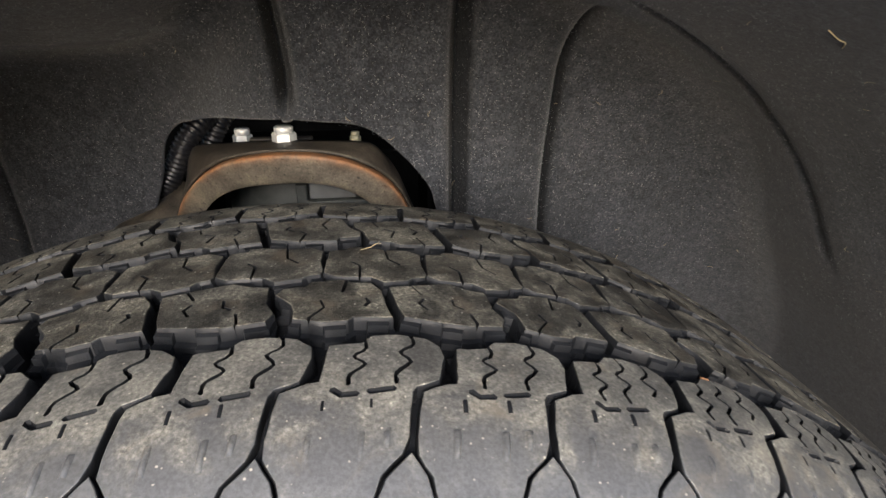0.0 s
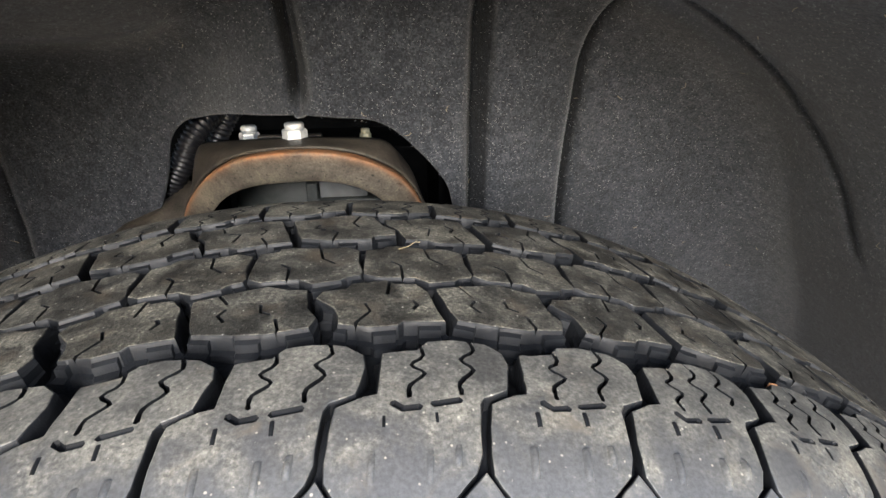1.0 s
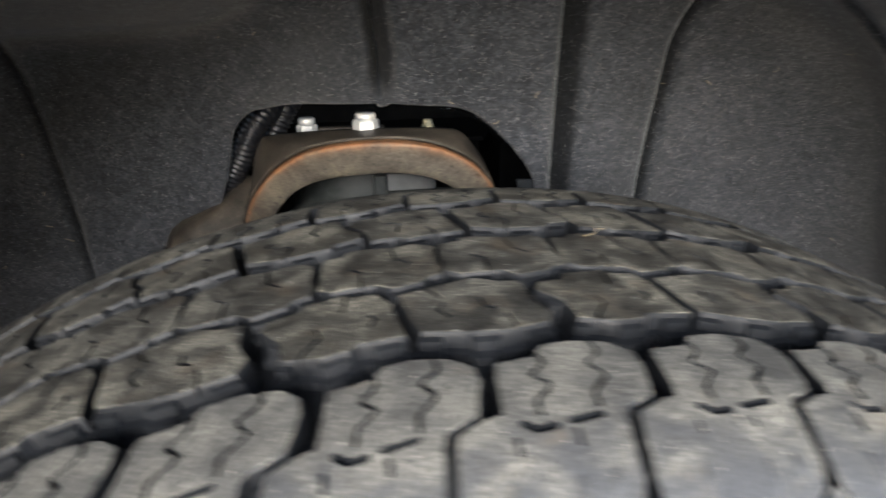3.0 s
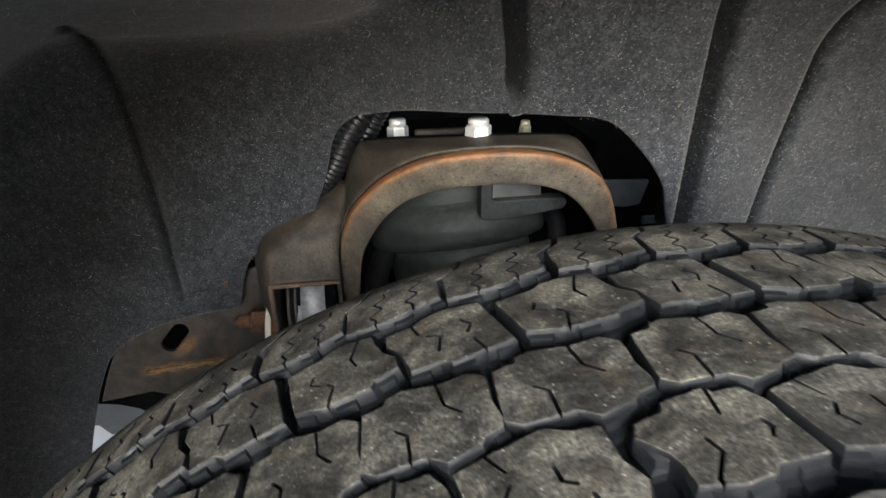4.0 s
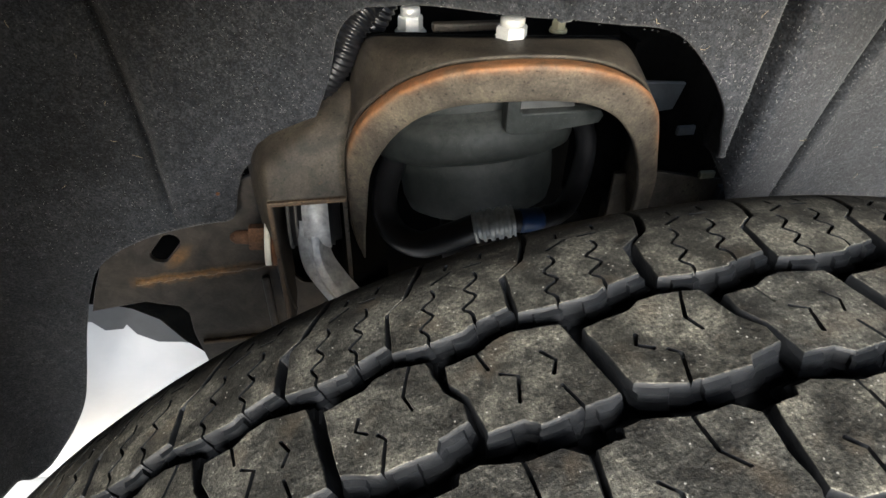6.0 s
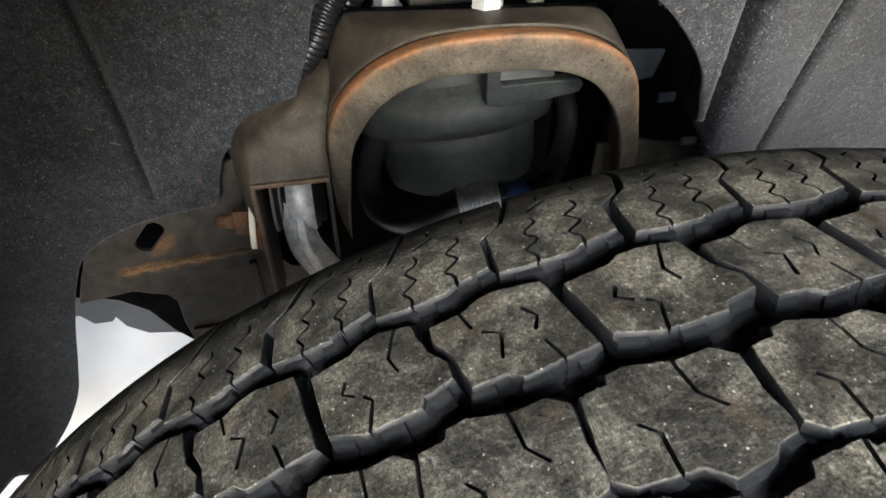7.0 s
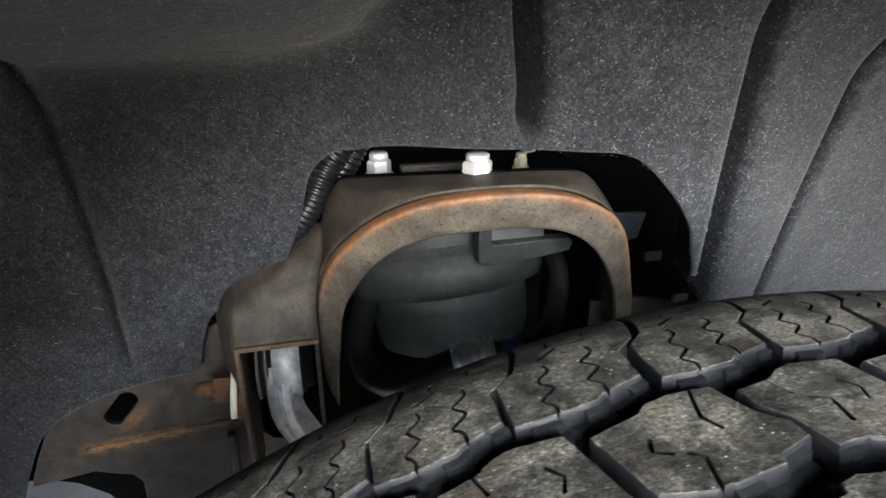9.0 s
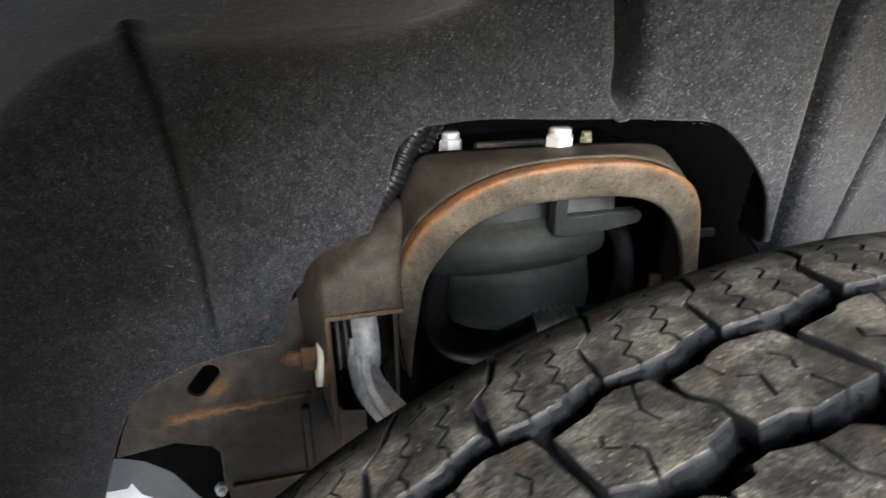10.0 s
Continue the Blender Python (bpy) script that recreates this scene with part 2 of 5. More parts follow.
def dusty_rubber_material():
    """Dark greenish rubber with dust that settles on the faces turned up."""
    m, n, l, b = material("dusty_grey_rubber")
    co = geo_place(n)
    c = ramp(n, l, noise_tex(n, l, co, 90, 5, 0.65, 0.6), [(0.32, (0.0055, 0.0066, 0.0061)), (0.68, (0.0175, 0.0200, 0.0180))])
    up = n.new("ShaderNodeSeparateXYZ")
    l.new(n.new("ShaderNodeNewGeometry").outputs["Normal"], up.inputs[0])
    lying = ramp(n, l, up.outputs["Z"], [(0.25, grey(0.0)), (0.9, grey(0.75))])
    cloud = ramp(n, l, noise_tex(n, l, co, 150, 6, 0.7, 0.8), [(0.36, grey(0.15)), (0.62, grey(1.0))])
    c = mix(n, l, mix(n, l, 1.0, lying, cloud, "MULTIPLY"), c, (0.044, 0.046, 0.042))
    specks = ramp(n, l, noise_tex(n, l, co, 900, 2, 0.6), [(0.66, grey(0.0)), (0.72, grey(0.5))])
    l.new(mix(n, l, specks, c, (0.06, 0.06, 0.055)), b.inputs["Base Color"])
    b.inputs["Roughness"].default_value = 0.62
    b.inputs["Specular IOR Level"].default_value = 0.25
    bump(n, l, b, noise_tex(n, l, co, 420, 4, 0.65), 0.35, 0.0006)
    return m


TREAD, RUBBER, SHOULDER, FELT = tread_material(), rubber_material(), shoulder_material(), felt_material()
STEEL = steel_material("dull_brown_steel", (0.0150, 0.0127, 0.0099), (0.037, 0.0312, 0.0240), (0.050, 0.031, 0.0155), 0.03)
FLANGE = steel_material("grey_brown_flange_steel", (0.018, 0.0148, 0.0118), (0.044, 0.0365, 0.029), (0.060, 0.030, 0.013), 0.04)
RUST = steel_material("orange_rust", (0.050, 0.021, 0.010), (0.105, 0.045, 0.019), (0.035, 0.021, 0.013), 0.02, 0.85)
DARKRUST = steel_material("dark_brown_rust", (0.028, 0.015, 0.009), (0.060, 0.030, 0.016), (0.022, 0.014, 0.010), 0.0, 0.85)
RAILSTEEL, EDGED = stained_rail_material(), edged_flange_material()
# near-black steel: the shade of the cavities is put into this colour
SHADESTEEL = plain_material("shade_black_steel", (0.0012, 0.0012, 0.0012), (0.0028, 0.0028, 0.0027), 0.9, spec=0.01)
ZINC = plain_material("zinc_plated_steel", (0.300, 0.300, 0.285), (0.456, 0.456, 0.432), 0.40, 0.35, 90, 0.15)
YELLOWZINC = plain_material("yellow_zinc_steel", (0.16, 0.145, 0.09), (0.30, 0.275, 0.18), 0.5, 0.4)
ALLOY = plain_material("cast_aluminium", (0.26, 0.26, 0.257), (0.50, 0.50, 0.49), 0.48, 0.4, 150, 0.4)
BLACKRUBBER = plain_material("black_hose_rubber", (0.003, 0.003, 0.0033), (0.007, 0.007, 0.0075), 0.38, spec=0.35)
PLASTIC = plain_material("black_plastic", (0.0035, 0.0035, 0.0040), (0.0075, 0.0075, 0.0084), 0.32, spec=0.22)
GREYRUBBER = dusty_rubber_material()
CONCRETE = plain_material("worn_concrete", (0.34, 0.336, 0.325), (0.42, 0.416, 0.402), 0.9, 0.0, 9, 0.3)
GALVANISED = plain_material("dull_galvanised_steel", (0.030, 0.031, 0.030), (0.055, 0.057, 0.055), 0.6, 0.2)
CRIMPED = plain_material("crimped_steel", (0.20, 0.20, 0.19), (0.36, 0.36, 0.34), 0.4, 0.4, 200, 0.2)
SHADEGREY = plain_material("grey_shade_rim", (0.022, 0.0235, 0.026), (0.030, 0.032, 0.035), 0.5)
CREAM = plain_material("cream_zinc_washer", (0.52, 0.49, 0.38), (0.68, 0.65, 0.53), 0.55)
BEIGE = plain_material("beige_bushing_rubber", (0.045, 0.040, 0.034), (0.075, 0.067, 0.057), 0.7)
STRAW = plain_material("dry_straw", (0.16, 0.125, 0.07), (0.28, 0.225, 0.13), 0.8)
FIBRE = plain_material("pale_felt_fibre", (0.08, 0.08, 0.078), (0.22, 0.217, 0.205), 0.8)
PATCHPALE = plain_material("pale_patch_fill", (0.33, 0.335, 0.34), (0.39, 0.395, 0.40), 0.55, 0.0, 14)
BLUE = plain_material("blue_plastic", (0.004, 0.018, 0.06), (0.008, 0.03, 0.09), 0.4)
ORANGE = plain_material("orange_chip", (0.45, 0.20, 0.08), (0.55, 0.28, 0.12), 0.8)


# ---- mesh helpers ----
def mesh_of(name, verts, faces, mats, index=None, smooth=False):
    me = bpy.data.meshes.new(name)
    me.from_pydata([tuple(v) for v in verts], [], faces)
    for m in mats:
        me.materials.append(m)
    if index is not None:
        me.polygons.foreach_set("material_index", index)
    if smooth is not False:
        me.polygons.foreach_set("use_smooth", [True] * len(faces) if smooth is True else smooth)
    me.update()
    return me


def hold(name, x=0.0, y=0.0, z=0.0):
    e = new(name)
    e.location = (x, y, z)
    e.empty_display_size = 0.02
    return e


def part(name, me, parent=None, label=""):
    ob = new(name, me)
    if parent is not None:
        ob.parent = parent
        base = Vector(parent.location)
        p = parent.parent
        while p is not None:
            base = base + Vector(p.location)
            p = p.parent
        ob.matrix_parent_inverse = Matrix.Translation(-base)
    if label:
        ob["label"] = label
    return ob


def bevel(ob, width, segments=2, angle=35):
    b = ob.modifiers.new("bevel", "BEVEL")
    b.width, b.segments, b.limit_method, b.angle_limit = width, segments, "ANGLE", radians(angle)
    return ob


def inside(poly, x, y):
    hit, j = False, len(poly) - 1
    for i in range(len(poly)):
        (xi, yi), (xj, yj) = poly[i], poly[j]
        if (yi > y) != (yj > y) and x < (xj - xi) * (y - yi) / (yj - yi) + xi:
            hit = not hit
        j = i
    return hit


def smooth_line(pts, n=6):
    """A Catmull-Rom curve through the points."""
    p = [Vector(q) for q in pts]
    p = [p[0] * 2 - p[1]] + p + [p[-1] * 2 - p[-2]]
    out = []
    for i in range(1, len(p) - 2):
        for k in range(n):
            t = k / n
            a, b, c, d = p[i - 1], p[i], p[i + 1], p[i + 2]
            out.append(0.5 * (2 * b + (c - a) * t + (2 * a - 5 * b + 4 * c - d) * t * t + (3 * b - a - 3 * c + d) * t ** 3))
    out.append(p[-2])
    return out


def sheet(outline, holes, y, thick, mats, wobble=0.0):
    """An upright plate in the plane y, with holes, from outlines in x and z."""
    from mathutils.geometry import delaunay_2d_cdt
    co, ed = [], []
    for loop in [outline, *holes]:
        b = len(co)
        co += [Vector(q[:2]) for q in loop]
        ed += [(b + i, b + (i + 1) % len(loop)) for i in range(len(loop))]
    vs, _, fs, *_ = delaunay_2d_cdt(co, ed, [], 0, 1e-6)
    keep = []
    for f in fs:
        cx = sum(vs[i].x for i in f) / len(f)
        cy = sum(vs[i].y for i in f) / len(f)
        if inside(outline, cx, cy) and not any(inside(h, cx, cy) for h in holes):
            keep.append(f)
    bm = bmesh.new()
    bv = [bm.verts.new((v.x, y, v.y)) for v in vs]
    for f in keep:
        bm.faces.new([bv[i] for i in f])
    bmesh.ops.delete(bm, geom=[v for v in bm.verts if not v.link_faces], context="VERTS")
    bmesh.ops.recalc_face_normals(bm, faces=bm.faces)
    g = bmesh.ops.extrude_face_region(bm, geom=bm.faces[:])
    bmesh.ops.translate(bm, vec=(0, thick, 0), verts=[v for v in g["geom"] if isinstance(v, bmesh.types.BMVert)])
    bmesh.ops.recalc_face_normals(bm, faces=bm.faces)
    return bm_mesh(bm, mats)


def bm_mesh(bm, mats, smooth=False):
    me = bpy.data.meshes.new("mesh")
    if smooth:
        for f in bm.faces:
            f.smooth = True
    bm.to_mesh(me)
    bm.free()
    for m in mats:
        me.materials.append(m)
    return me


def box_mesh(x0, x1, y0, y1, z0, z1, mats):
    bm = bmesh.new()
    bmesh.ops.create_cube(bm, size=1.0)
    bmesh.ops.scale(bm, vec=(x1 - x0, y1 - y0, z1 - z0), verts=bm.verts)
    bmesh.ops.translate(bm, vec=((x0 + x1) / 2, (y0 + y1) / 2, (z0 + z1) / 2), verts=bm.verts)
    return bm_mesh(bm, mats)


def lathe(profile, centre, axis, n, mats, smooth=True, phase=0.0):
    """Turns (radius, height) rows about an axis through centre."""
    ax = Vector(axis).normalized()
    s = ax.orthogonal().normalized()
    t = ax.cross(s)
    c = Vector(centre)
    vs, fs = [], []
    for r, h in profile:
        for k in range(n):
            a = 2 * math.pi * k / n + phase
            vs.append(c + ax * h + (s * math.cos(a) + t * math.sin(a)) * r)
    for i in range(len(profile) - 1):
        for k in range(n):
            fs.append((i * n + k, i * n + (k + 1) % n, (i + 1) * n + (k + 1) % n, (i + 1) * n + k))
    fs.append(tuple(range(n - 1, -1, -1)))
    fs.append(tuple(range((len(profile) - 1) * n, len(profile) * n)))
    me = mesh_of("mesh", vs, fs, mats, None, [smooth] * len(fs))
    bm = bmesh.new()
    bm.from_mesh(me)
    bmesh.ops.recalc_face_normals(bm, faces=bm.faces)
    bm.to_mesh(me)
    bm.free()
    return me


def tube(path, radius, mats, n=14):
    """A round tube along a path; radius is a number or a function of the length gone."""
    vs, fs, gone = [], [], 0.0
    up = Vector((0.13, 0.2, 0.97))
    for i, p in enumerate(path):
        d = (path[min(i + 1, len(path) - 1)] - path[max(i - 1, 0)]).normalized()
        s = d.cross(up).normalized()
        t = s.cross(d)
        gone += (p - path[i - 1]).length if i else 0.0
        r = radius(gone) if callable(radius) else radius
        for k in range(n):
            a = 2 * math.pi * k / n
            vs.append(p + (s * math.cos(a) + t * math.sin(a)) * r)
    for i in range(len(path) - 1):
        for k in range(n):
            fs.append((i * n + k, (i + 1) * n + k, (i + 1) * n + (k + 1) % n, i * n + (k + 1) % n))
    fs.append(tuple(range(n)))
    fs.append(tuple(range(len(path) * n - 1, (len(path) - 1) * n - 1, -1)))
    return mesh_of("mesh", vs, fs, mats, None, True)


# ---- the wheel-arch liner ----
def soft(x):
    return 1 / (1 + np.exp(-np.clip(x, -40, 40)))


def trench(d, width, depth):
    """A pressed channel with steep sides, d metres from its middle."""
    return depth * (soft((d + width / 2) / 0.0014) - soft((d - width / 2) / 0.0014))


def crease(d, width, depth):
    """A pressed channel with sloping sides that meet at its bottom."""
    return depth * 0.0018 * np.log1p(np.exp(np.clip((1 - np.abs(d) / (width / 2)) * width / 2 / 0.0018, -40, 40))) / (width / 2)


GROOVES = [1.0]       # 0 gives the liner without its pressed channels


def liner_wall(x, z):
    left, right = soft(-(x + 0.074) / 0.028), soft((x - 0.155) / 0.025)
    y = 0.215 + 0.123 * left + 0.022 * right + (0.06 - 0.02 * left + 0.27 * right) * (0.80 - z)
    # the first channel has one steep side and one that slopes back out
    d = x + 0.020 + 0.12 * np.clip(z - 0.83, 0, 1)
    y = y + (crease(d - 0.001, 0.0100, 0.026 * GROOVES[0]) + 0.010 * GROOVES[0] * soft(d / 0.0012) * np.clip(1 - (d - 0.002) / 0.0105, 0, 1)) * soft((z - 0.807) / 0.0025)
    y = y + crease(x - 0.1035 - 0.02 * np.clip(0.80 - z, 0, 1), 0.0140, 0.036 * GROOVES[0])
    y = y + crease(x - 0.178 - 2.5 * np.clip(z - 0.825, 0, 1) ** 2 - 0.7 * np.clip(0.78 - z, 0, 1) ** 2, 0.0060, 0.016 * GROOVES[0])
    return y


def liner_barrel(phi):
    return 0.515 + 0.028 * soft(-(phi + 0.25) / 0.08) - 0.040 * soft((phi - 0.75) / 0.06) - 0.073 * soft(-(phi + 1.15) / 0.1)


def liner_gap(x, y, z):
    """How far a place lies inside the liner (0 on its surface)."""
    r, phi = np.hypot(x, z - AXLE), np.arctan2(x, z - AXLE)
    dw = liner_wall(x, z) - y
    db = liner_barrel(phi) + 0.10 * np.maximum(0.13 - y, 0) * soft((0.85 - np.abs(phi)) / 0.12) - r
    # over the front of the wheel the roof starts lower, in a soft crease
    front = soft(-(x + 0.055) / 0.025)
    roof = 0.846 + 0.36 * np.maximum(0.265 - y, 0) + 0.13 * np.minimum(0.265 - y, 0) + 0.10 * (1 - front) + 0.35 * np.maximum(-x - 0.27, 0) - z
    db = np.where(y < 0.45, np.minimum(db, roof) - 0.012 * np.log1p(np.exp(-np.abs(db - roof) / 0.012)), db)
    rho = 0.05 - 0.008 * front
    q = rho - np.hypot(np.maximum(rho - dw, 0), np.maximum(rho - db, 0))
    return np.where((dw < rho) & (db < rho), q, np.minimum(dw, db))


def liner_at(phi, alpha):
    """The places of the liner seen from the ring of radius 0.3 round the axle, by the angle round it and the tilt from inboard."""
    lo, hi = np.zeros_like(phi), np.full_like(phi, 0.95)
    for _ in range(40):
        d = (lo + hi) / 2
        r = 0.3 + d * np.sin(alpha)
        y = d * np.cos(alpha)
        g = liner_gap(r * np.sin(phi), y, AXLE + r * np.cos(phi))
        lo, hi = np.where(g > 0, d, lo), np.where(g > 0, hi, d)
    p, a = np.degrees(phi), np.degrees(alpha)
    # one channel down the front of the wall, one round the corner behind
    e = np.radians(p - np.interp(a, (8.4, 10.8, 16.0, 21.1, 25.7, 30.0, 32.9, 38.0, 43.5, 50), (-49.7, -47.4, -42.6, -39.1, -36.4, -34.3, -33.2, -31.6, -30.1, -29.5))) * 0.42
    lo = lo + crease(e, 0.015, 0.009 * GROOVES[0]) * soft((a - 9.5) / 0.7) * soft((43.6 - a) / 0.5)
    e = np.radians(a - np.interp(p, (19, 23.5, 28.8, 36.2, 43.4, 49.5), (60.0, 58.2, 56.0, 52.9, 51.9, 49.5))) * 0.27
    lo = lo + trench(e, 0.004, 0.006 * GROOVES[0]) * soft((p - 21) / 1.0) * soft((50 - p) / 0.8)
    r, y = 0.3 + lo * np.sin(alpha), lo * np.cos(alpha)
    return np.stack([r * np.sin(phi), y, AXLE + r * np.cos(phi)], -1)


# the opening for the suspension, as places on the liner
OPENING = [(0.125, 0.236, 0.606), (0.110, 0.228, 0.690), (0.0965, 0.2245, 0.712), (0.0875, 0.2225, 0.730), (0.082, 0.221, 0.748), (0.064, 0.218, 0.771), (0.038, 0.218, 0.793), (0.008, 0.221, 0.797), (-0.029, 0.235, 0.797), (-0.096, 0.3, 0.787), (-0.114, 0.315, 0.782),
           (-0.131, 0.326, 0.766), (-0.140, 0.331, 0.733), (-0.152, 0.335, 0.702), (-0.164, 0.338, 0.684), (-0.176, 0.34, 0.672), (-0.204, 0.342, 0.665), (-0.216, 0.344, 0.642), (-0.224, 0.345, 0.617), (-0.247, 0.345, 0.613),
           (-0.296, 0.346, 0.602), (-0.333, 0.347, 0.58), (-0.352, 0.348, 0.548), (-0.365, 0.349, 0.515), (-0.38, 0.351, 0.471), (-0.39, 0.352, 0.441), (-0.399, 0.353, 0.416), (-0.412, 0.354, 0.39), (-0.433, 0.356, 0.358),
           (-0.456, 0.353, 0.334), (-0.467, 0.334, 0.335), (-0.469, 0.306, 0.357), (-0.47, 0.24, 0.37), (-0.47, 0.15, 0.3), (-0.44, 0.2, 0.1), (-0.2, 0.3, 0.2), (0.120, 0.239, 0.484)]


def build_liner():
    hole = []
    for x, y, z in OPENING:
        hole.append((math.atan2(x, z - AXLE), math.atan2(math.hypot(x, z - AXLE) - 0.3, y)))
    hole = [tuple(v) for v in smooth_line([Vector((a, b, 0)) for a, b in hole] + [Vector((*hole[0], 0))], 5)]
    hole = [(h[0], h[1]) for h in hole]
    coarse = np.radians(np.arange(-118, -66, 0.4))
    fine = np.radians(np.arange(-66, 58, 0.16))
    end = np.radians(np.arange(58, 119, 1.5))
    ph = np.concatenate([coarse, fine, end])
    al = np.radians(np.concatenate([np.arange(-52, -12, 1.2), np.arange(-12, 62, 0.42), np.arange(62, 114, 1.5)]))
    P, A = np.meshgrid(ph, al, indexing="ij")
    V = liner_at(P, A)
    nj = len(al)
    hp = np.array(hole)

    def in_hole(x, y):
        c = np.zeros_like(x, bool)
        j = len(hp) - 1
        for i in range(len(hp)):
            xi, yi, xj, yj = *hp[i], *hp[j]
            if yi != yj:
                c ^= ((yi > y) != (yj > y)) & (x < (xj - xi) * (y - yi) / (yj - yi) + xi)
            j = i
        return c
    mp, ma = (P[:-1, :-1] + P[1:, 1:]) / 2, (A[:-1, :-1] + A[1:, 1:]) / 2
    keep = ~in_hole(mp, ma)
    # draw the rim of the opening onto its outline
    used, lost = np.zeros(P.shape, bool), np.zeros(P.shape, bool)
    for di in (0, 1):
        for dj in (0, 1):
            used[di:P.shape[0] - 1 + di, dj:P.shape[1] - 1 + dj] |= keep
            lost[di:P.shape[0] - 1 + di, dj:P.shape[1] - 1 + dj] |= ~keep
    P2, A2 = P.copy(), A.copy()
    rim = np.argwhere(used & lost)
    a, b = hp, np.roll(hp, -1, 0)
    for i, j in rim:
        q = np.array((P[i, j], A[i, j]))
        t = np.clip(((q - a) * (b - a)).sum(1) / np.maximum(((b - a) ** 2).sum(1), 1e-12), 0, 1)
        c = a + t[:, None] * (b - a)
        P2[i, j], A2[i, j] = c[((c - q) ** 2).sum(1).argmin()]
    # the unseen rim flares further out beside the wheel than over it, to shade the felt
    A2 = np.where(A2 > radians(62), radians(62) + (A2 - radians(62)) * (1.0 + 0.30 * soft(-(P2 + 0.66) / 0.13) + 0.5 * soft((P2 - 0.75) / 0.12)), A2)
    V = liner_at(P2, A2)
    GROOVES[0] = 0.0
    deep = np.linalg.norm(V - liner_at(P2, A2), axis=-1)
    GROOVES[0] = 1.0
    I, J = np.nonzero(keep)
    # how much shade is painted on, by depth in the channel
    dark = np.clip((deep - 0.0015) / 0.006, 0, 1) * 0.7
    idx = lambda i, j: i * nj + j
    F = np.stack([idx(I, J), idx(I, J + 1), idx(I + 1, J + 1), idx(I + 1, J)], 1)
    live = np.unique(F)
    re = np.full(P.size, -1)
    re[live] = np.arange(len(live))
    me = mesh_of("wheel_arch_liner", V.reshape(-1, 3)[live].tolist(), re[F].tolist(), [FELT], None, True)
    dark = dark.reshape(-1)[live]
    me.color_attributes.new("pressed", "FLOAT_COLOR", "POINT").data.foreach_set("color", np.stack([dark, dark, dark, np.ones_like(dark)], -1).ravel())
    ob = new("wheel_arch_liner", me)
    s = ob.modifiers.new("thickness", "SOLIDIFY")
    s.thickness, s.offset = 0.0035, 1.0
    return tagged(ob, "black felt wheel-arch liner with pressed vertical channels and a cut-out", "liner", kind="structure")


liner = build_liner()


def build_fibres():
    """Loose pale fibres lying on the felt."""
    rnd = random.Random(11)
    opening = [(math.atan2(x, z - AXLE), math.atan2(math.hypot(x, z - AXLE) - 0.3, y)) for x, y, z in OPENING]
    vs, fs, short, spots = [], [], [], []
    while len(spots) < 16000:
        p, a = radians(rnd.uniform(-62, 58)), radians(rnd.uniform(4, 78))
        if inside(opening, p, a) or rnd.random() > 0.45 + 0.55 * math.exp(-(math.degrees(p) - 10) ** 2 / 800):
            continue
        spots.append((p, a))
    near = liner_at(np.array([q[0] for q in spots]), np.array([q[1] for q in spots]))
    for (p, a), c in zip(spots, near):
        c = Vector(c)
        inward = (Vector((0.3 * math.sin(p), 0, AXLE + 0.3 * math.cos(p))) - c).normalized()
        t = inward.orthogonal().normalized()
        t = (Matrix.Rotation(rnd.uniform(0, 2 * math.pi), 3, inward) @ t)
        s = inward.cross(t)
        long = rnd.random() < 0.004
        ln, w = (rnd.uniform(0.003, 0.007), 0.00012) if long else (rnd.uniform(0.0005, 0.0016), rnd.uniform(0.00005, 0.00010))
        bend, b = rnd.uniform(-0.35, 0.35) * ln, len(vs)
        for k in (-1.0, 0.0, 1.0):
            m = c + inward * (0.0007 + 0.0005 * (1 - abs(k)) * rnd.random()) + t * (k * ln / 2) + s * (bend * (1 - abs(k)))
            vs += [m - s * w, m + s * w]
        fs += [(b, b + 1, b + 3, b + 2), (b + 2, b + 3, b + 5, b + 4)]
        short += [1, 1] if long else [0, 0]
    ob = part("loose_fibres", mesh_of("loose_fibres", vs, fs, [FIBRE, STRAW], short), liner)
    ob["kind"] = "stuff"


build_fibres()


# ---- the tyre ----
RADIUS, CROWN, EDGE, MIDDLE, HUB = 0.374, 0.5, 0.064, -0.003, 0.417


def tyre_radius(y):
    a = abs(y - MIDDLE)
    d = max(a - EDGE, 0.0)
    return RADIUS - CROWN * min(a, EDGE) ** 2 - CROWN * 2 * EDGE * d - (0.061 - math.sqrt(max(0.061 ** 2 - d * d, 1e-9)))


def tyre_place(theta, y, h):
    """A place h metres above the tread at the angle theta from the top (radians) and y along the axle."""
    slope = (tyre_radius(y + 5e-4) - tyre_radius(y - 5e-4)) / 1e-3
    k = 1 / math.sqrt(1 + slope * slope)
    r, yy = tyre_radius(y) + h * k, y - h * slope * k
    return (r * math.sin(theta), yy, HUB + r * math.cos(theta))


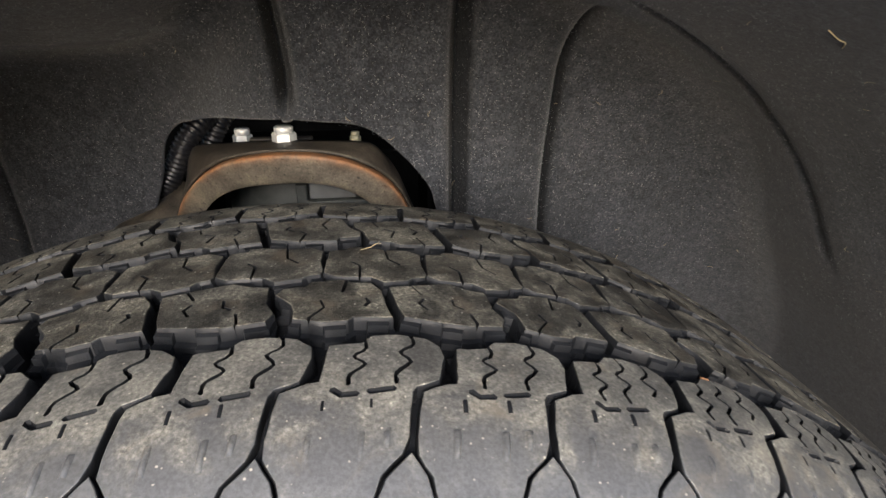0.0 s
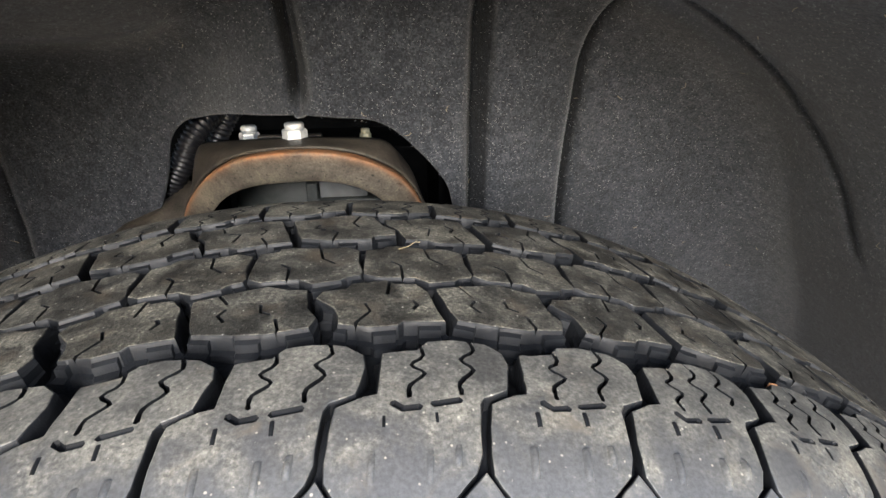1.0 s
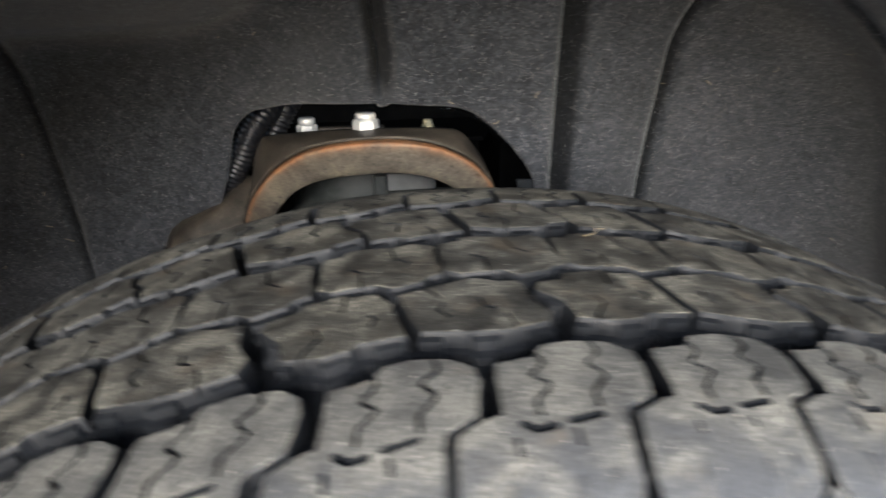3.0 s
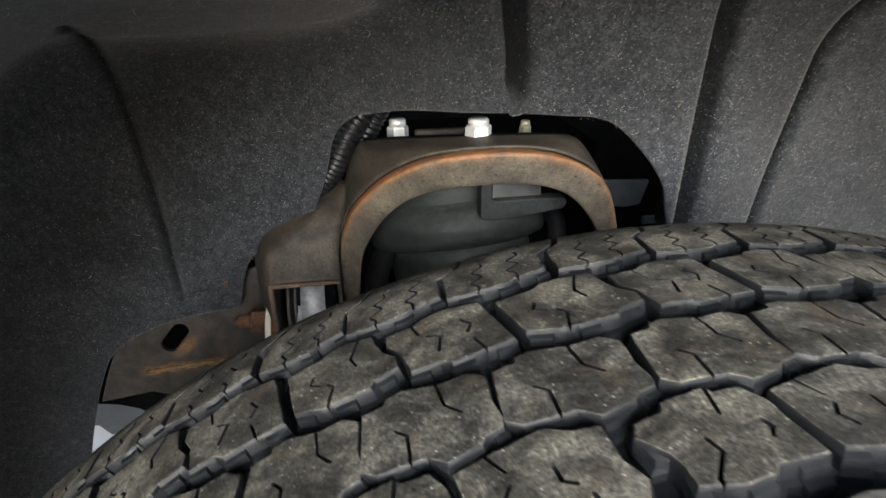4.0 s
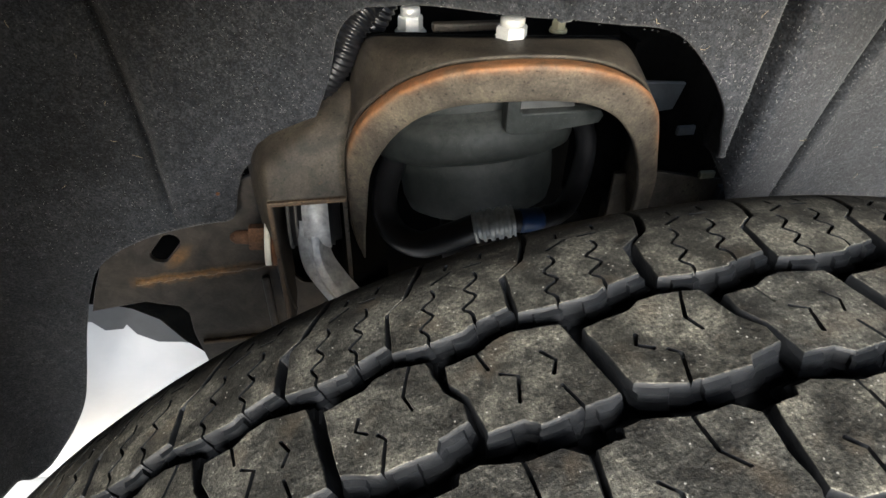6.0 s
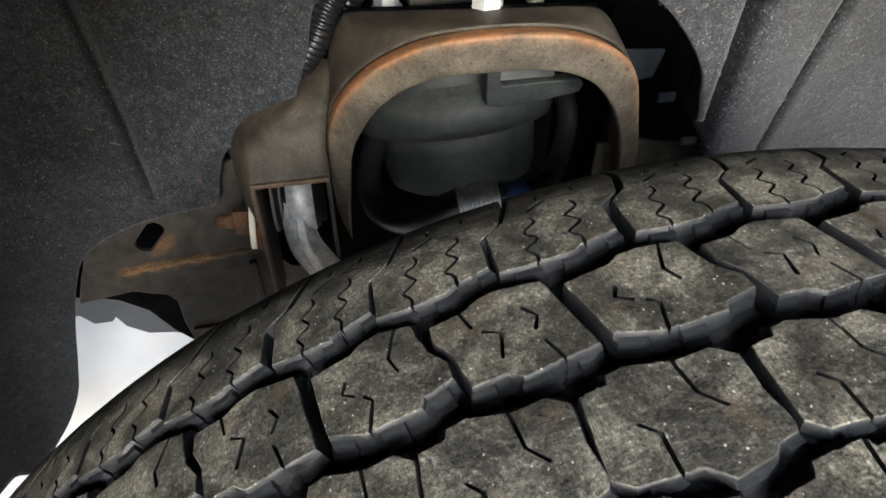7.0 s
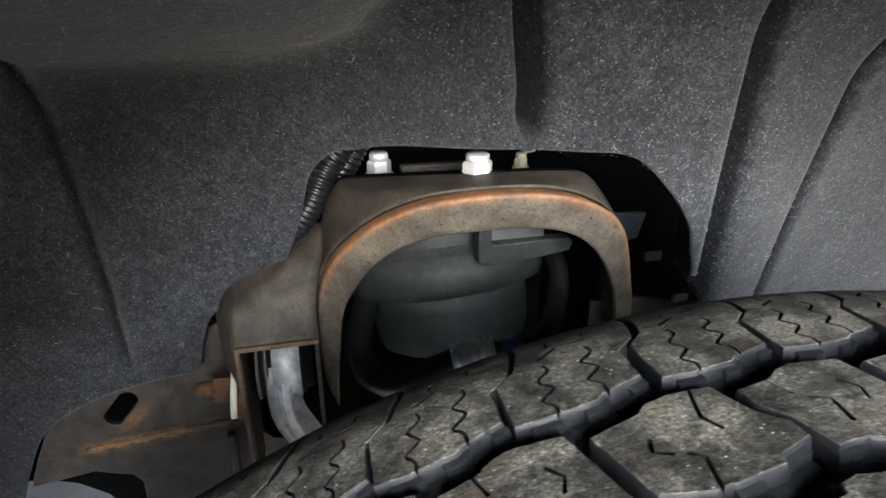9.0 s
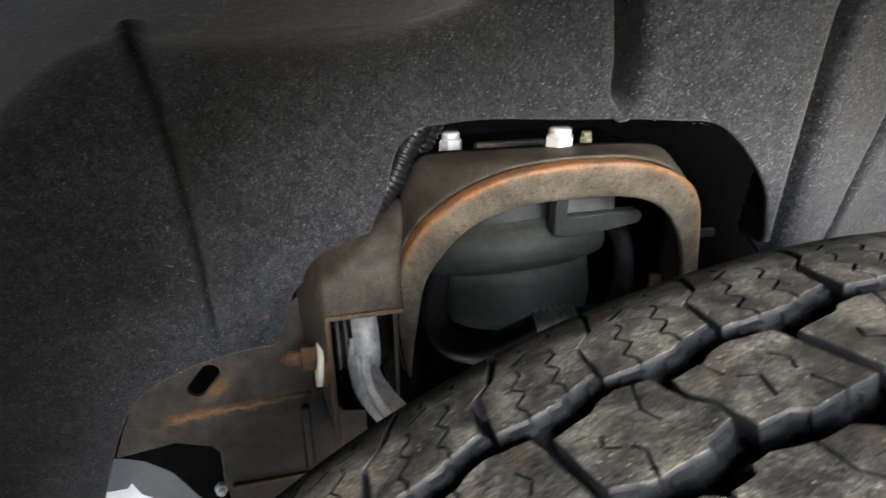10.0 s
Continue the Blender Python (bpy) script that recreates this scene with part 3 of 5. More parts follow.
# outlines in millimetres: along the tread from the pitch's start, and along the axle
BLOCK_A = dict(out=[(0, 9.6), (9.2, 10.6), (13.6, 13.2), (18.2, 14.3), (30.8, 12.4), (34.0, -1.0), (36.6, -12.0), (28.0, -12.8), (18.0, -14.2), (14.4, -11.6), (6.3, -12.2), (4.0, -1.6), (0.2, 4.0)],
               cuts=[[(7.6, 13), (10.2, 4.4)], [(12.4, 2.2), (16.6, 0.2), (15.0, -7.4)], [(23.6, 5.6), (26.4, 1.6), (24.8, -2.2)], [(25.4, -5.8), (29.2, -16)]])
BLOCK_B = dict(out=[(0, 9.0), (12.4, 11.0), (15.4, 13.4), (21.3, 14.4), (31.0, 12.8), (32.2, 8), (34.2, 2), (38.6, -3.4), (38.8, -8), (30.6, -10.2), (29.4, -12.8), (14.2, -13.6), (4.2, -10.4)],
               cuts=[[(27.0, 16), (23.2, 4.8), (25.2, -0.2)], [(10.3, 3.0), (8.9, -0.4), (12.4, -2.6)], [(15.0, -3.6), (17.2, -5.6), (14.9, -16)]])
BLOCK_C = dict(out=[(0, 10), (6.2, 11.0), (6.9, 13.2), (11, 14.0), (21.5, 11.6), (29.0, 12.4), (33.6, 9.2), (33.0, 0), (34.2, -8), (33.4, -10), (28.9, -11.2), (27.4, -13), (19, -14.8), (14.7, -11.4), (2.4, -11.2), (-1.3, -8.5)],
               cuts=[[(20.2, 15), (21.4, 3.2), (25.4, -1.2)], [(8.0, 0.2), (10.9, -2.8), (10.7, -15)]])
BLOCK_E = dict(out=[(2.4, 1.9), (4.0, 5.2), (11.3, 6.8), (12.7, 9.6), (24.2, 11.1), (25.5, 9.2), (32.1, 9.0), (35.1, 4.0), (36.0, -3.6), (37.7, -12.2), (26.2, -12.3), (24.4, -14.2), (17.3, -14.9), (8.8, -12.8), (8.5, -8.4), (7.5, -4.4)],
               cuts=[[(24.4, 14), (24.1, 10.2), (22.9, 2.7)], [(16.2, -2.7), (17.5, -7.0), (13.3, -12.8), (12.6, -18.7)], [(30.3, -1.3), (31.2, -3.7), (29.8, -6.1)]])
BLOCK_O = dict(out=[(2.4, 6.6), (9.8, 8.4), (23.4, 11.3), (29.4, 8.1), (35.1, 7.6), (35.6, -2.9), (38.2, -8.8), (36.6, -13.3), (25.4, -14.9), (17.1, -14.0), (6.2, -11.4), (4.7, -6.6), (3.5, 0.0)],
               cuts=[[(8.2, 11.5), (9.8, 8.4), (12.9, 2.5)], [(12.9, -0.4), (11.3, -3.5), (13.5, -7.1)], [(22.5, 0.2), (22.8, -3.5), (25.5, -5.4)], [(27.4, -8.3), (28.5, -13.4), (27.2, -19.1)]])
SHOULDER_OUT = [(3.4, -58.7), (11.3, -57.6), (14.2, -54.0), (19.9, -53.2), (27.6, -54.8), (31.1, -58.6), (31.5, -63.3), (29.2, -72.4), (23.6, -74.9), (22.4, -76.8), (21.0, -88.5), (19.4, -92.0), (14.8, -96.3), (12.7, -101.5), (12.3, -106.5),
                (-4.1, -106.6), (-4.8, -101.7), (-6.2, -96.5), (-9.0, -92.2), (-8.9, -88.4), (-7.5, -79.3), (-6.9, -76.6), (-1.5, -73.9), (1.6, -73.3)]
LATERAL = [[(4.3, -75.8), (6.4, -77.6), (10.0, -77.2)], [(12.7, -76.6), (18.7, -75.7)]]
MARKS = [[(2.5, -78.7), (2.3, -82.4)], [(13.2, -78.3), (13.1, -81.9)], [(11.2, -87.0), (10.4, -93.6)], [(-0.1, -86.9), (-0.8, -93.2)], [(16.9, -86.4), (16.2, -91.0)]]
BLOCK_S = dict(out=SHOULDER_OUT, cuts=[[(11.3, -51), (12.4, -59.8), (9.3, -63.5), (12.0, -67.0), (8.5, -70.7), (8.0, -74.5)], [(22.8, -49.7), (24.5, -57.6), (20.8, -61.5), (23.1, -65.7), (19.4, -70.2), (19.1, -74.0)], *LATERAL], marks=MARKS)
BLOCK_S3 = dict(out=SHOULDER_OUT, cuts=[[(9.3, -51), (10.5, -60.8), (7.3, -64.4), (9.9, -67.9), (6.7, -71.4), (7.2, -74.4)], [(16.6, -50.0), (18.7, -58.1), (14.8, -62.2), (17.3, -66.3), (14.1, -70.2), (14.6, -74.1)],
                                        [(23.9, -49.7), (26.0, -58.4), (22.5, -62.4), (25.0, -66.4), (22.9, -69.7)], *LATERAL], marks=MARKS)
BLOCK_T = dict(out=[(1.2, 46.2), (10, 45.2), (21.2, 45.5), (23.4, 47.0), (34.2, 49.6), (35.0, 61.6), (41.6, 66.8), (46.0, 80), (47.6, 92), (47.6, 99), (14.4, 99), (14.0, 92), (12.6, 80), (8.2, 67.6), (1.8, 62.4)],
               cuts=[[(15.1, 66.0), (15.6, 62.4), (11.6, 58.9), (14.2, 54.8), (9.9, 51.2), (11.9, 47.6), (10.4, 42)], [(28.6, 69.0), (29.0, 65.0), (24.6, 61.4), (27.4, 57.4), (22.8, 53.6), (25.2, 50.2), (23.7, 42)],
                     [(15.5, 69.3), (22.3, 73.6)], [(26.2, 73.8), (31.9, 73.6)], [(20.5, 75.6), (21.3, 80.0)], [(32.0, 76.4), (33.0, 81.0)]])
WEDGE = dict(out=[(21.6, -91.9), (16.2, -96.9), (14.0, -101.5), (13.6, -106.5), (27.0, -106.3), (26.2, -101.4), (24.7, -96.6)], cuts=[])


def ribbon(line, w):
    """A slit of width w round a broken line."""
    left, right = [], []
    for i, (x, y) in enumerate(line):
        ax, ay = line[max(i - 1, 0)]
        bx, by = line[min(i + 1, len(line) - 1)]
        n = math.hypot(bx - ax, by - ay)
        nx, ny = -(by - ay) / n * w / 2, (bx - ax) / n * w / 2
        left.append((x + nx, y + ny))
        right.append((x - nx, y - ny))
    def tip(a, b):
        n = math.hypot(b[0] - a[0], b[1] - a[1])
        return b[0] + (b[0] - a[0]) / n * w * 0.35, b[1] + (b[1] - a[1]) / n * w * 0.35
    return left + [tip(line[-2], line[-1])] + right[::-1] + [tip(line[1], line[0])]


def area(p):
    return sum(p[i][0] * p[(i + 1) % len(p)][1] - p[(i + 1) % len(p)][0] * p[i][1] for i in range(len(p))) / 2


NOTCH = 6.5           # length of the ribs along the walls of a block


def block_plan(shape, turned=False, plain=False, step=4.0):
    """The top of a block cut into triangles: points, faces, and for each rim point its way out."""
    from mathutils.geometry import delaunay_2d_cdt
    out = [(-x, -y) if turned else (x, y) for x, y in shape["out"]]
    if area(out) < 0:
        out = out[::-1]
    cuts, shallow = [], []
    for c in [] if plain else shape["cuts"]:
        line = [(-x, -y) if turned else (x, y) for x, y in c]
        if len(line) >= 5:
            line = [(v.x, v.y) for v in smooth_line([Vector((x, y, 0)) for x, y in line], 3)]
        cuts.append(ribbon(line, 1.7 if c in LATERAL else 1.05))
        if c in LATERAL:
            shallow.append(cuts[-1])
    co, ed = [], []
    for loop in [out, *cuts]:
        b = len(co)
        dense = []
        for i, q in enumerate(loop):
            e = loop[(i + 1) % len(loop)]
            k = max(1, int(math.hypot(e[0] - q[0], e[1] - q[1]) / (2.4 if loop is out else 5.0))) if not plain else 1
            ts = [j / k for j in range(k)]
            if loop is out and not plain and abs(e[0] - q[0]) > 1.3 * abs(e[1] - q[1]):
                # close pairs where a rib of the wall begins and ends
                ends = [(NOTCH * j - 41 + d - q[0]) / (e[0] - q[0]) for j in range(-20, 40) for d in (-0.18, 0.18)]
                ends = [t for t in ends if 0.02 < t < 0.98]
                gap_t = 0.7 / abs(e[0] - q[0])
                ts = sorted([t for t in ts if t == 0 or all(abs(t - u) > gap_t for u in ends)] + ends)
            dense += [(q[0] + (e[0] - q[0]) * t, q[1] + (e[1] - q[1]) * t) for t in ts]
        co += [Vector(q) for q in dense]
        ed += [(b + i, b + (i + 1) % len(dense)) for i in range(len(dense))]
    xs, ys = [q[0] for q in out], [q[1] for q in out]
    if not plain:
        gy = min(ys) + step / 2
        while gy < max(ys):
            gx = min(xs) + step / 2
            while gx < max(xs):
                if inside(out, gx, gy):
                    co.append(Vector((gx, gy)))
                gx += step
            gy += step
    vs, _, fs, *_ = delaunay_2d_cdt(co, ed, [], 0, 1e-5)
    keep, floor_of_cuts = [], []
    for f in fs:
        cx, cy = sum(vs[i].x for i in f) / 3, sum(vs[i].y for i in f) / 3
        p = [(vs[i].x, vs[i].y) for i in f]
        f = list(f) if area(p) > 0 else list(f)[::-1]
        if any(inside(c, cx, cy) for c in shallow):
            floor_of_cuts.append(f)
        elif inside(out, cx, cy) and not any(inside(c, cx, cy) for c in cuts):
            keep.append(f)
    count = {}
    for f in keep:
        for a, b in zip(f, f[1:] + f[:1]):
            count[(a, b)] = 1
    rim = [(a, b) for a, b in count if (b, a) not in count]
    way = {}
    for a, b in rim:
        d = (vs[b] - vs[a])
        n = Vector((d.y, -d.x)).normalized()
        for k in (a, b):
            way[k] = way.get(k, Vector((0, 0))) + n

    def on_outline(p):
        for i in range(len(out)):
            a, b = Vector(out[i]), Vector(out[(i + 1) % len(out)])
            t = max(0, min(1, (p - a).dot(b - a) / (b - a).length_squared))
            if (a + (b - a) * t - p).length < 1e-3:
                return True
        return False
    rimv = {k: (w.normalized(), on_outline(vs[k])) for k, w in way.items()}
    return [(v.x, v.y) for v in vs], keep, rim, rimv, floor_of_cuts


def block_geometry(plan, theta, centre, stretch, rnd, plain=False):
    """One block of rubber on the tyre: vertices, faces and their material."""
    vs, faces, rim, rimv, floor_of_cuts = plan
    wob = 0.0 if plain else 0.09
    lift = rnd.uniform(-0.25, 0.25)
    V, F, M, S = [], [], [], []
    near = {}

    def put(x, y, h):
        V.append(tyre_place(theta + (x * stretch / 1000) / RADIUS, (y + centre) / 1000, (h + lift) / 1000))
        return len(V) - 1
    jig = {}
    for i in sorted({k for f in faces for k in f}):
        x, y = vs[i]
        jig[i] = (x + rnd.gauss(0, wob), y + rnd.gauss(0, wob)) if i in rimv else (x, y)
        near[i] = put(*jig[i], 0.0)
    for f in faces:
        F.append([near[k] for k in f])
        M.append(0)
        S.append(False)
    chain = {}
    for k, (w, outer) in rimv.items():
        x, y = jig[k]
        if outer:
            mid = abs(y + centre) < 76 and not plain
            rib = mid and abs(w.y) > 0.6 and abs(y + centre) < 62 and math.floor((vs[k][0] + 41) / NOTCH) % 2
            if plain:
                steps = [(0.4, -0.5), (1.2, -8.2)]
            elif rib:
                steps = [(0.22, -0.16), (0.46, -0.6), (0.62, -1.3), (2.0, -1.9), (2.25, -4.2), (4.2, -4.7), (4.4, -8.2)]
            elif mid:
                steps = [(0.22, -0.16), (0.46, -0.6), (0.62, -1.3), (0.70, -2.0), (1.0, -4.2), (2.6, -4.8), (3.0, -8.2)] if abs(w.y) > 0.6 else [(0.22, -0.16), (0.46, -0.6), (0.62, -1.3), (0.70, -2.0), (0.9, -4.2), (1.1, -4.8), (1.5, -8.2)]
            else:
                steps = [(0.22, -0.16), (0.40, -0.5), (0.48, -1.2), (0.55, -2.2), (0.6, -3.6), (0.65, -5.5), (0.7, -8.2)]
        elif not plain and -79.5 < y + centre < -74.6:
            steps = [(-0.10, -0.12), (-0.06, -0.3), (0.10, -0.7), (0.20, -0.95), (0.30, -1.15), (0.36, -1.22), (0.40, -1.25)]
        else:
            steps = [(0.0, -0.5), (0.0, -1.4), (0.0, -2.4), (0.0, -3.6), (0.0, -4.8), (0.0, -5.4), (0.0, -6.0)] if not plain else [(0, -1), (0, -5)]
        chain[k] = [near[k]] + [put(x + w.x * o, y + w.y * o, h) for o, h in steps]
    for a, b in rim:
        ca, cb = chain[a], chain[b]
        for j in range(len(ca) - 1):
            F.append([ca[j], ca[j + 1], cb[j + 1], cb[j]])
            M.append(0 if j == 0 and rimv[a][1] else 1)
            S.append(j > 0 and rimv[a][1] and not plain)
    for f in floor_of_cuts:
        F.append([chain[k][-1] if k in chain else put(*vs[k], -1.25) for k in f])
        M.append(1)
        S.append(False)
    return V, F, M, S


def add_mark(V, F, M, S, line, theta, stretch):
    """A low moulded rib on the shoulder; the flatter upper ones stand in for grooves."""
    (x0, y0), (x1, y1) = line
    b, n = len(V), 6
    for k in range(n + 1):
        t = k / n
        h = (0.25 if y0 > -84 else 0.75) * math.sin(math.pi * (0.08 + 0.84 * t))
        wide = 0.95 if y0 > -84 else 1.5
        for dx, dh in ((-0.7 * wide, -0.3), (-0.3 * wide, h), (0.3 * wide, h), (0.6 * wide, -0.3)):
            V.append(tyre_place(theta + ((x0 + (x1 - x0) * t + dx) * stretch / 1000) / RADIUS, (y0 + (y1 - y0) * t) / 1000, dh / 1000))
    for k in range(n):
        for j in range(3):
            a = b + k * 4 + j
            F.append([a, a + 1, a + 5, a + 4])
            M.append(0)
            S.append(False)


# where each pitch begins, in degrees from the top, forwards and back from one of them
before, after = [5.35, 5.80, 5.56, 5.08, 5.56, 5.45, 5.45, 5.35], [5.38] * 8
PITCHES = 68
start = [-1.005]
for s in after:
    start.append(start[-1] + s)
for s in before:
    start.insert(0, start[0] - s)
left_over = PITCHES - (len(start) - 1)
gap = (360 - (start[-1] - start[0])) / left_over
first = len(before)
while len(start) < PITCHES:
    start.append(start[-1] + gap)


def pitch_start(k):
    turn, i = divmod(k + first, PITCHES)
    return start[i] + 360 * turn


def pitch_at(k):
    """The start of pitch k, which may be a fraction, and the length of its pitch, both in degrees."""
    i = math.floor(k)
    a, b = pitch_start(i), pitch_start(i + 1)
    return a + (b - a) * (k - i), b - a


# rows from the outer shoulder to the inner one: offset in degrees, place along the axle (mm), plans for even and odd pitches
def build_tyre():
    rnd = random.Random(5)
    tyre = hold("tyre", 0, 0, 0)
    tagged(tyre, "worn all-terrain truck tyre with dusty siped tread blocks", "tyre")
    # carcass: the floor of the grooves and the sidewalls
    prof = []
    for k in range(-58, 59):
        y = MIDDLE + k / 1000 * 2.0
        if abs(y - MIDDLE) <= 0.1045:
            shallow = min(1.0, max(0.0, (-0.061 - y) / 0.008))
            p = tyre_place(0, y, -0.0070 + 0.0032 * shallow)
            prof.append((p[2] - HUB, p[1]))
    r_end, y_end = prof[-1]
    side = []
    for k in range(1, 16):
        t = k / 15
        side.append((r_end - (r_end - 0.212) * t, y_end + 0.020 * math.sin(math.pi * min(t * 1.15, 1.0)) - 0.015 * t))
    left = [(r, 2 * MIDDLE - y) for r, y in side][::-1]
    prof = [(0.205, left[0][1] + 0.012)] + left + prof + side + [(0.205, side[-1][1] - 0.012)]
    n = 240
    vs, fs = [], []
    for r, y in prof:
        for k in range(n):
            a = 2 * math.pi * k / n
            vs.append((r * math.sin(a), y, HUB + r * math.cos(a)))
    for i in range(len(prof)):
        ii = (i + 1) % len(prof)
        for k in range(n):
            fs.append((i * n + k, i * n + (k + 1) % n, ii * n + (k + 1) % n, ii * n + k))
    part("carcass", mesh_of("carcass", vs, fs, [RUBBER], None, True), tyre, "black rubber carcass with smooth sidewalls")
    pl_a, pl_b, pl_c, pl_e, pl_o = (block_plan(b) for b in (BLOCK_A, BLOCK_B, BLOCK_C, BLOCK_E, BLOCK_O))
    pl_s, pl_s3, pl_t, pl_w = block_plan(BLOCK_S), block_plan(BLOCK_S3), block_plan(BLOCK_T), block_plan(WEDGE)
    low = [block_plan(b, t, True) for b, t in ((BLOCK_A, False), (BLOCK_B, False), (BLOCK_C, False), (BLOCK_S, False), (BLOCK_T, False), (WEDGE, False))]
    rows = [("shoulder_block", -1.60, 0.0, (pl_s, pl_s), (low[3], low[3]), 32.4, SHOULDER),
            ("tread_block", -4.04, -31.3, (pl_o, pl_e), (low[1], low[0]), 36.0, TREAD),
            ("tread_block", -1.337, -5.8, (pl_c, pl_c), (low[2], low[2]), 36.3, TREAD),
            ("tread_block", 0.0, 28.0, (pl_b, pl_a), (low[1], low[0]), 36.3, TREAD),
            ("shoulder_block", -2.182, 2.4, (pl_t, pl_t), (low[4], low[4]), 36.3, TREAD),
            ("shoulder_wedge", -1.60, 0.0, (pl_w, pl_w), (low[5], low[5]), 32.4, SHOULDER)]
    rest_v, rest_f, rest_m = [], [], []
    for name, off, centre, plans, lows, length, top in rows:
        for k in range(-first, PITCHES - first):
            deg, pitch = pitch_at(k)
            deg += off * pitch / 5.45
            stretch = pitch / 360 * 2 * math.pi * RADIUS * 1000 / length
            t = ((deg + 180) % 360) - 180
            if -50 < t < 50:
                pl = pl_s3 if plans[0] is pl_s and deg > 11.2 else plans[k % 2]
                V, F, M, S = block_geometry(pl, radians(deg), centre, stretch, rnd)
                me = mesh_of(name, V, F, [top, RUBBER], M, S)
                me.set_sharp_from_angle(angle=radians(32))
                block = part(name, me, tyre)
                if plans[0] is pl_s and -28 < t < 32:
                    for line in MARKS:
                        V, F, M, S = [], [], [], []
                        add_mark(V, F, M, S, line, radians(deg), stretch)
                        # upper marks are near-black strips that paint the shade of soft grooves
                        part("moulded_mark", mesh_of("moulded_mark", V, F, [RUBBER if line[0][1] > -84 else SHOULDER], None, True), block)
            else:
                V, F, M, S = block_geometry(lows[k % 2], radians(deg), centre, stretch, rnd, True)
                b = len(rest_v)
                rest_v += V
                rest_f += [[q + b for q in f] for f in F]
                rest_m += M
    rest = part("remaining_tread", mesh_of("remaining_tread", rest_v, rest_f, [TREAD, RUBBER], rest_m), tyre)
    rest["kind"] = "stuff"
    return tyre


build_tyre()

# ---- ground ----
bm = bmesh.new()
bmesh.ops.create_grid(bm, x_segments=2, y_segments=2, size=600)
bmesh.ops.translate(bm, vec=(0, 0, 0.046), verts=bm.verts)
tagged(new("ground", bm_mesh(bm, [CONCRETE])), "pale worn concrete ground under the truck", "ground", kind="structure")


# ---- suspension tower ----
ARCH_OUT = [(-0.1245, 0.571), (-0.1296, 0.595), (-0.1334, 0.635), (-0.1330, 0.674), (-0.1276, 0.6974), (-0.1200, 0.7150), (-0.1098, 0.7296), (-0.0989, 0.7415), (-0.0862, 0.7517), (-0.0714, 0.7600), (-0.0560, 0.7650), (-0.0390, 0.7682),
            (-0.0200, 0.7696), (-0.0007, 0.7688), (0.0174, 0.7650), (0.0315, 0.7593), (0.0466, 0.7502), (0.0571, 0.7394), (0.0659, 0.7255), (0.0810, 0.6900), (0.0930, 0.6590), (0.1040, 0.6000)]
ARCH_IN = [(-0.1228, 0.571), (-0.1220, 0.600), (-0.1200, 0.630), (-0.1165, 0.6680), (-0.1090, 0.6910), (-0.0982, 0.7116), (-0.0852, 0.7268), (-0.0712, 0.7360), (-0.0557, 0.7415), (-0.0387, 0.7445), (-0.0154, 0.7465), (0.0044, 0.7448),
           (0.0198, 0.7398), (0.0327, 0.7317), (0.0461, 0.7182), (0.0587, 0.6997), (0.0750, 0.6640), (0.0890, 0.6000)]
FACE = [(-0.1310, 0.571), (-0.1310, 0.600), (-0.1300, 0.650), (-0.1275, 0.686), (-0.1248, 0.7100), (-0.1220, 0.7260), (-0.1173, 0.7424), (-0.1125, 0.7521), (-0.1050, 0.7573), (-0.0690, 0.7643), (-0.0290, 0.7690), (0.0090, 0.7694), (0.0340, 0.7675),
        (0.0428, 0.7645), (0.0505, 0.7567), (0.0612, 0.7408), (0.0700, 0.7180), (0.0850, 0.6750), (0.0960, 0.6000)]


def flange_depth(x, z):
    """How far inboard the arched flange lies: its legs run back from its crown."""
    return 0.2566 - 0.2259 * (x + 0.03) - 0.2533 * (z - 0.72) + 2.607 * (x + 0.03) ** 2


def curve2(points, n=5):
    return [(v[0], v[1]) for v in smooth_line([Vector((a, b, 0)) for a, b in points], n)]


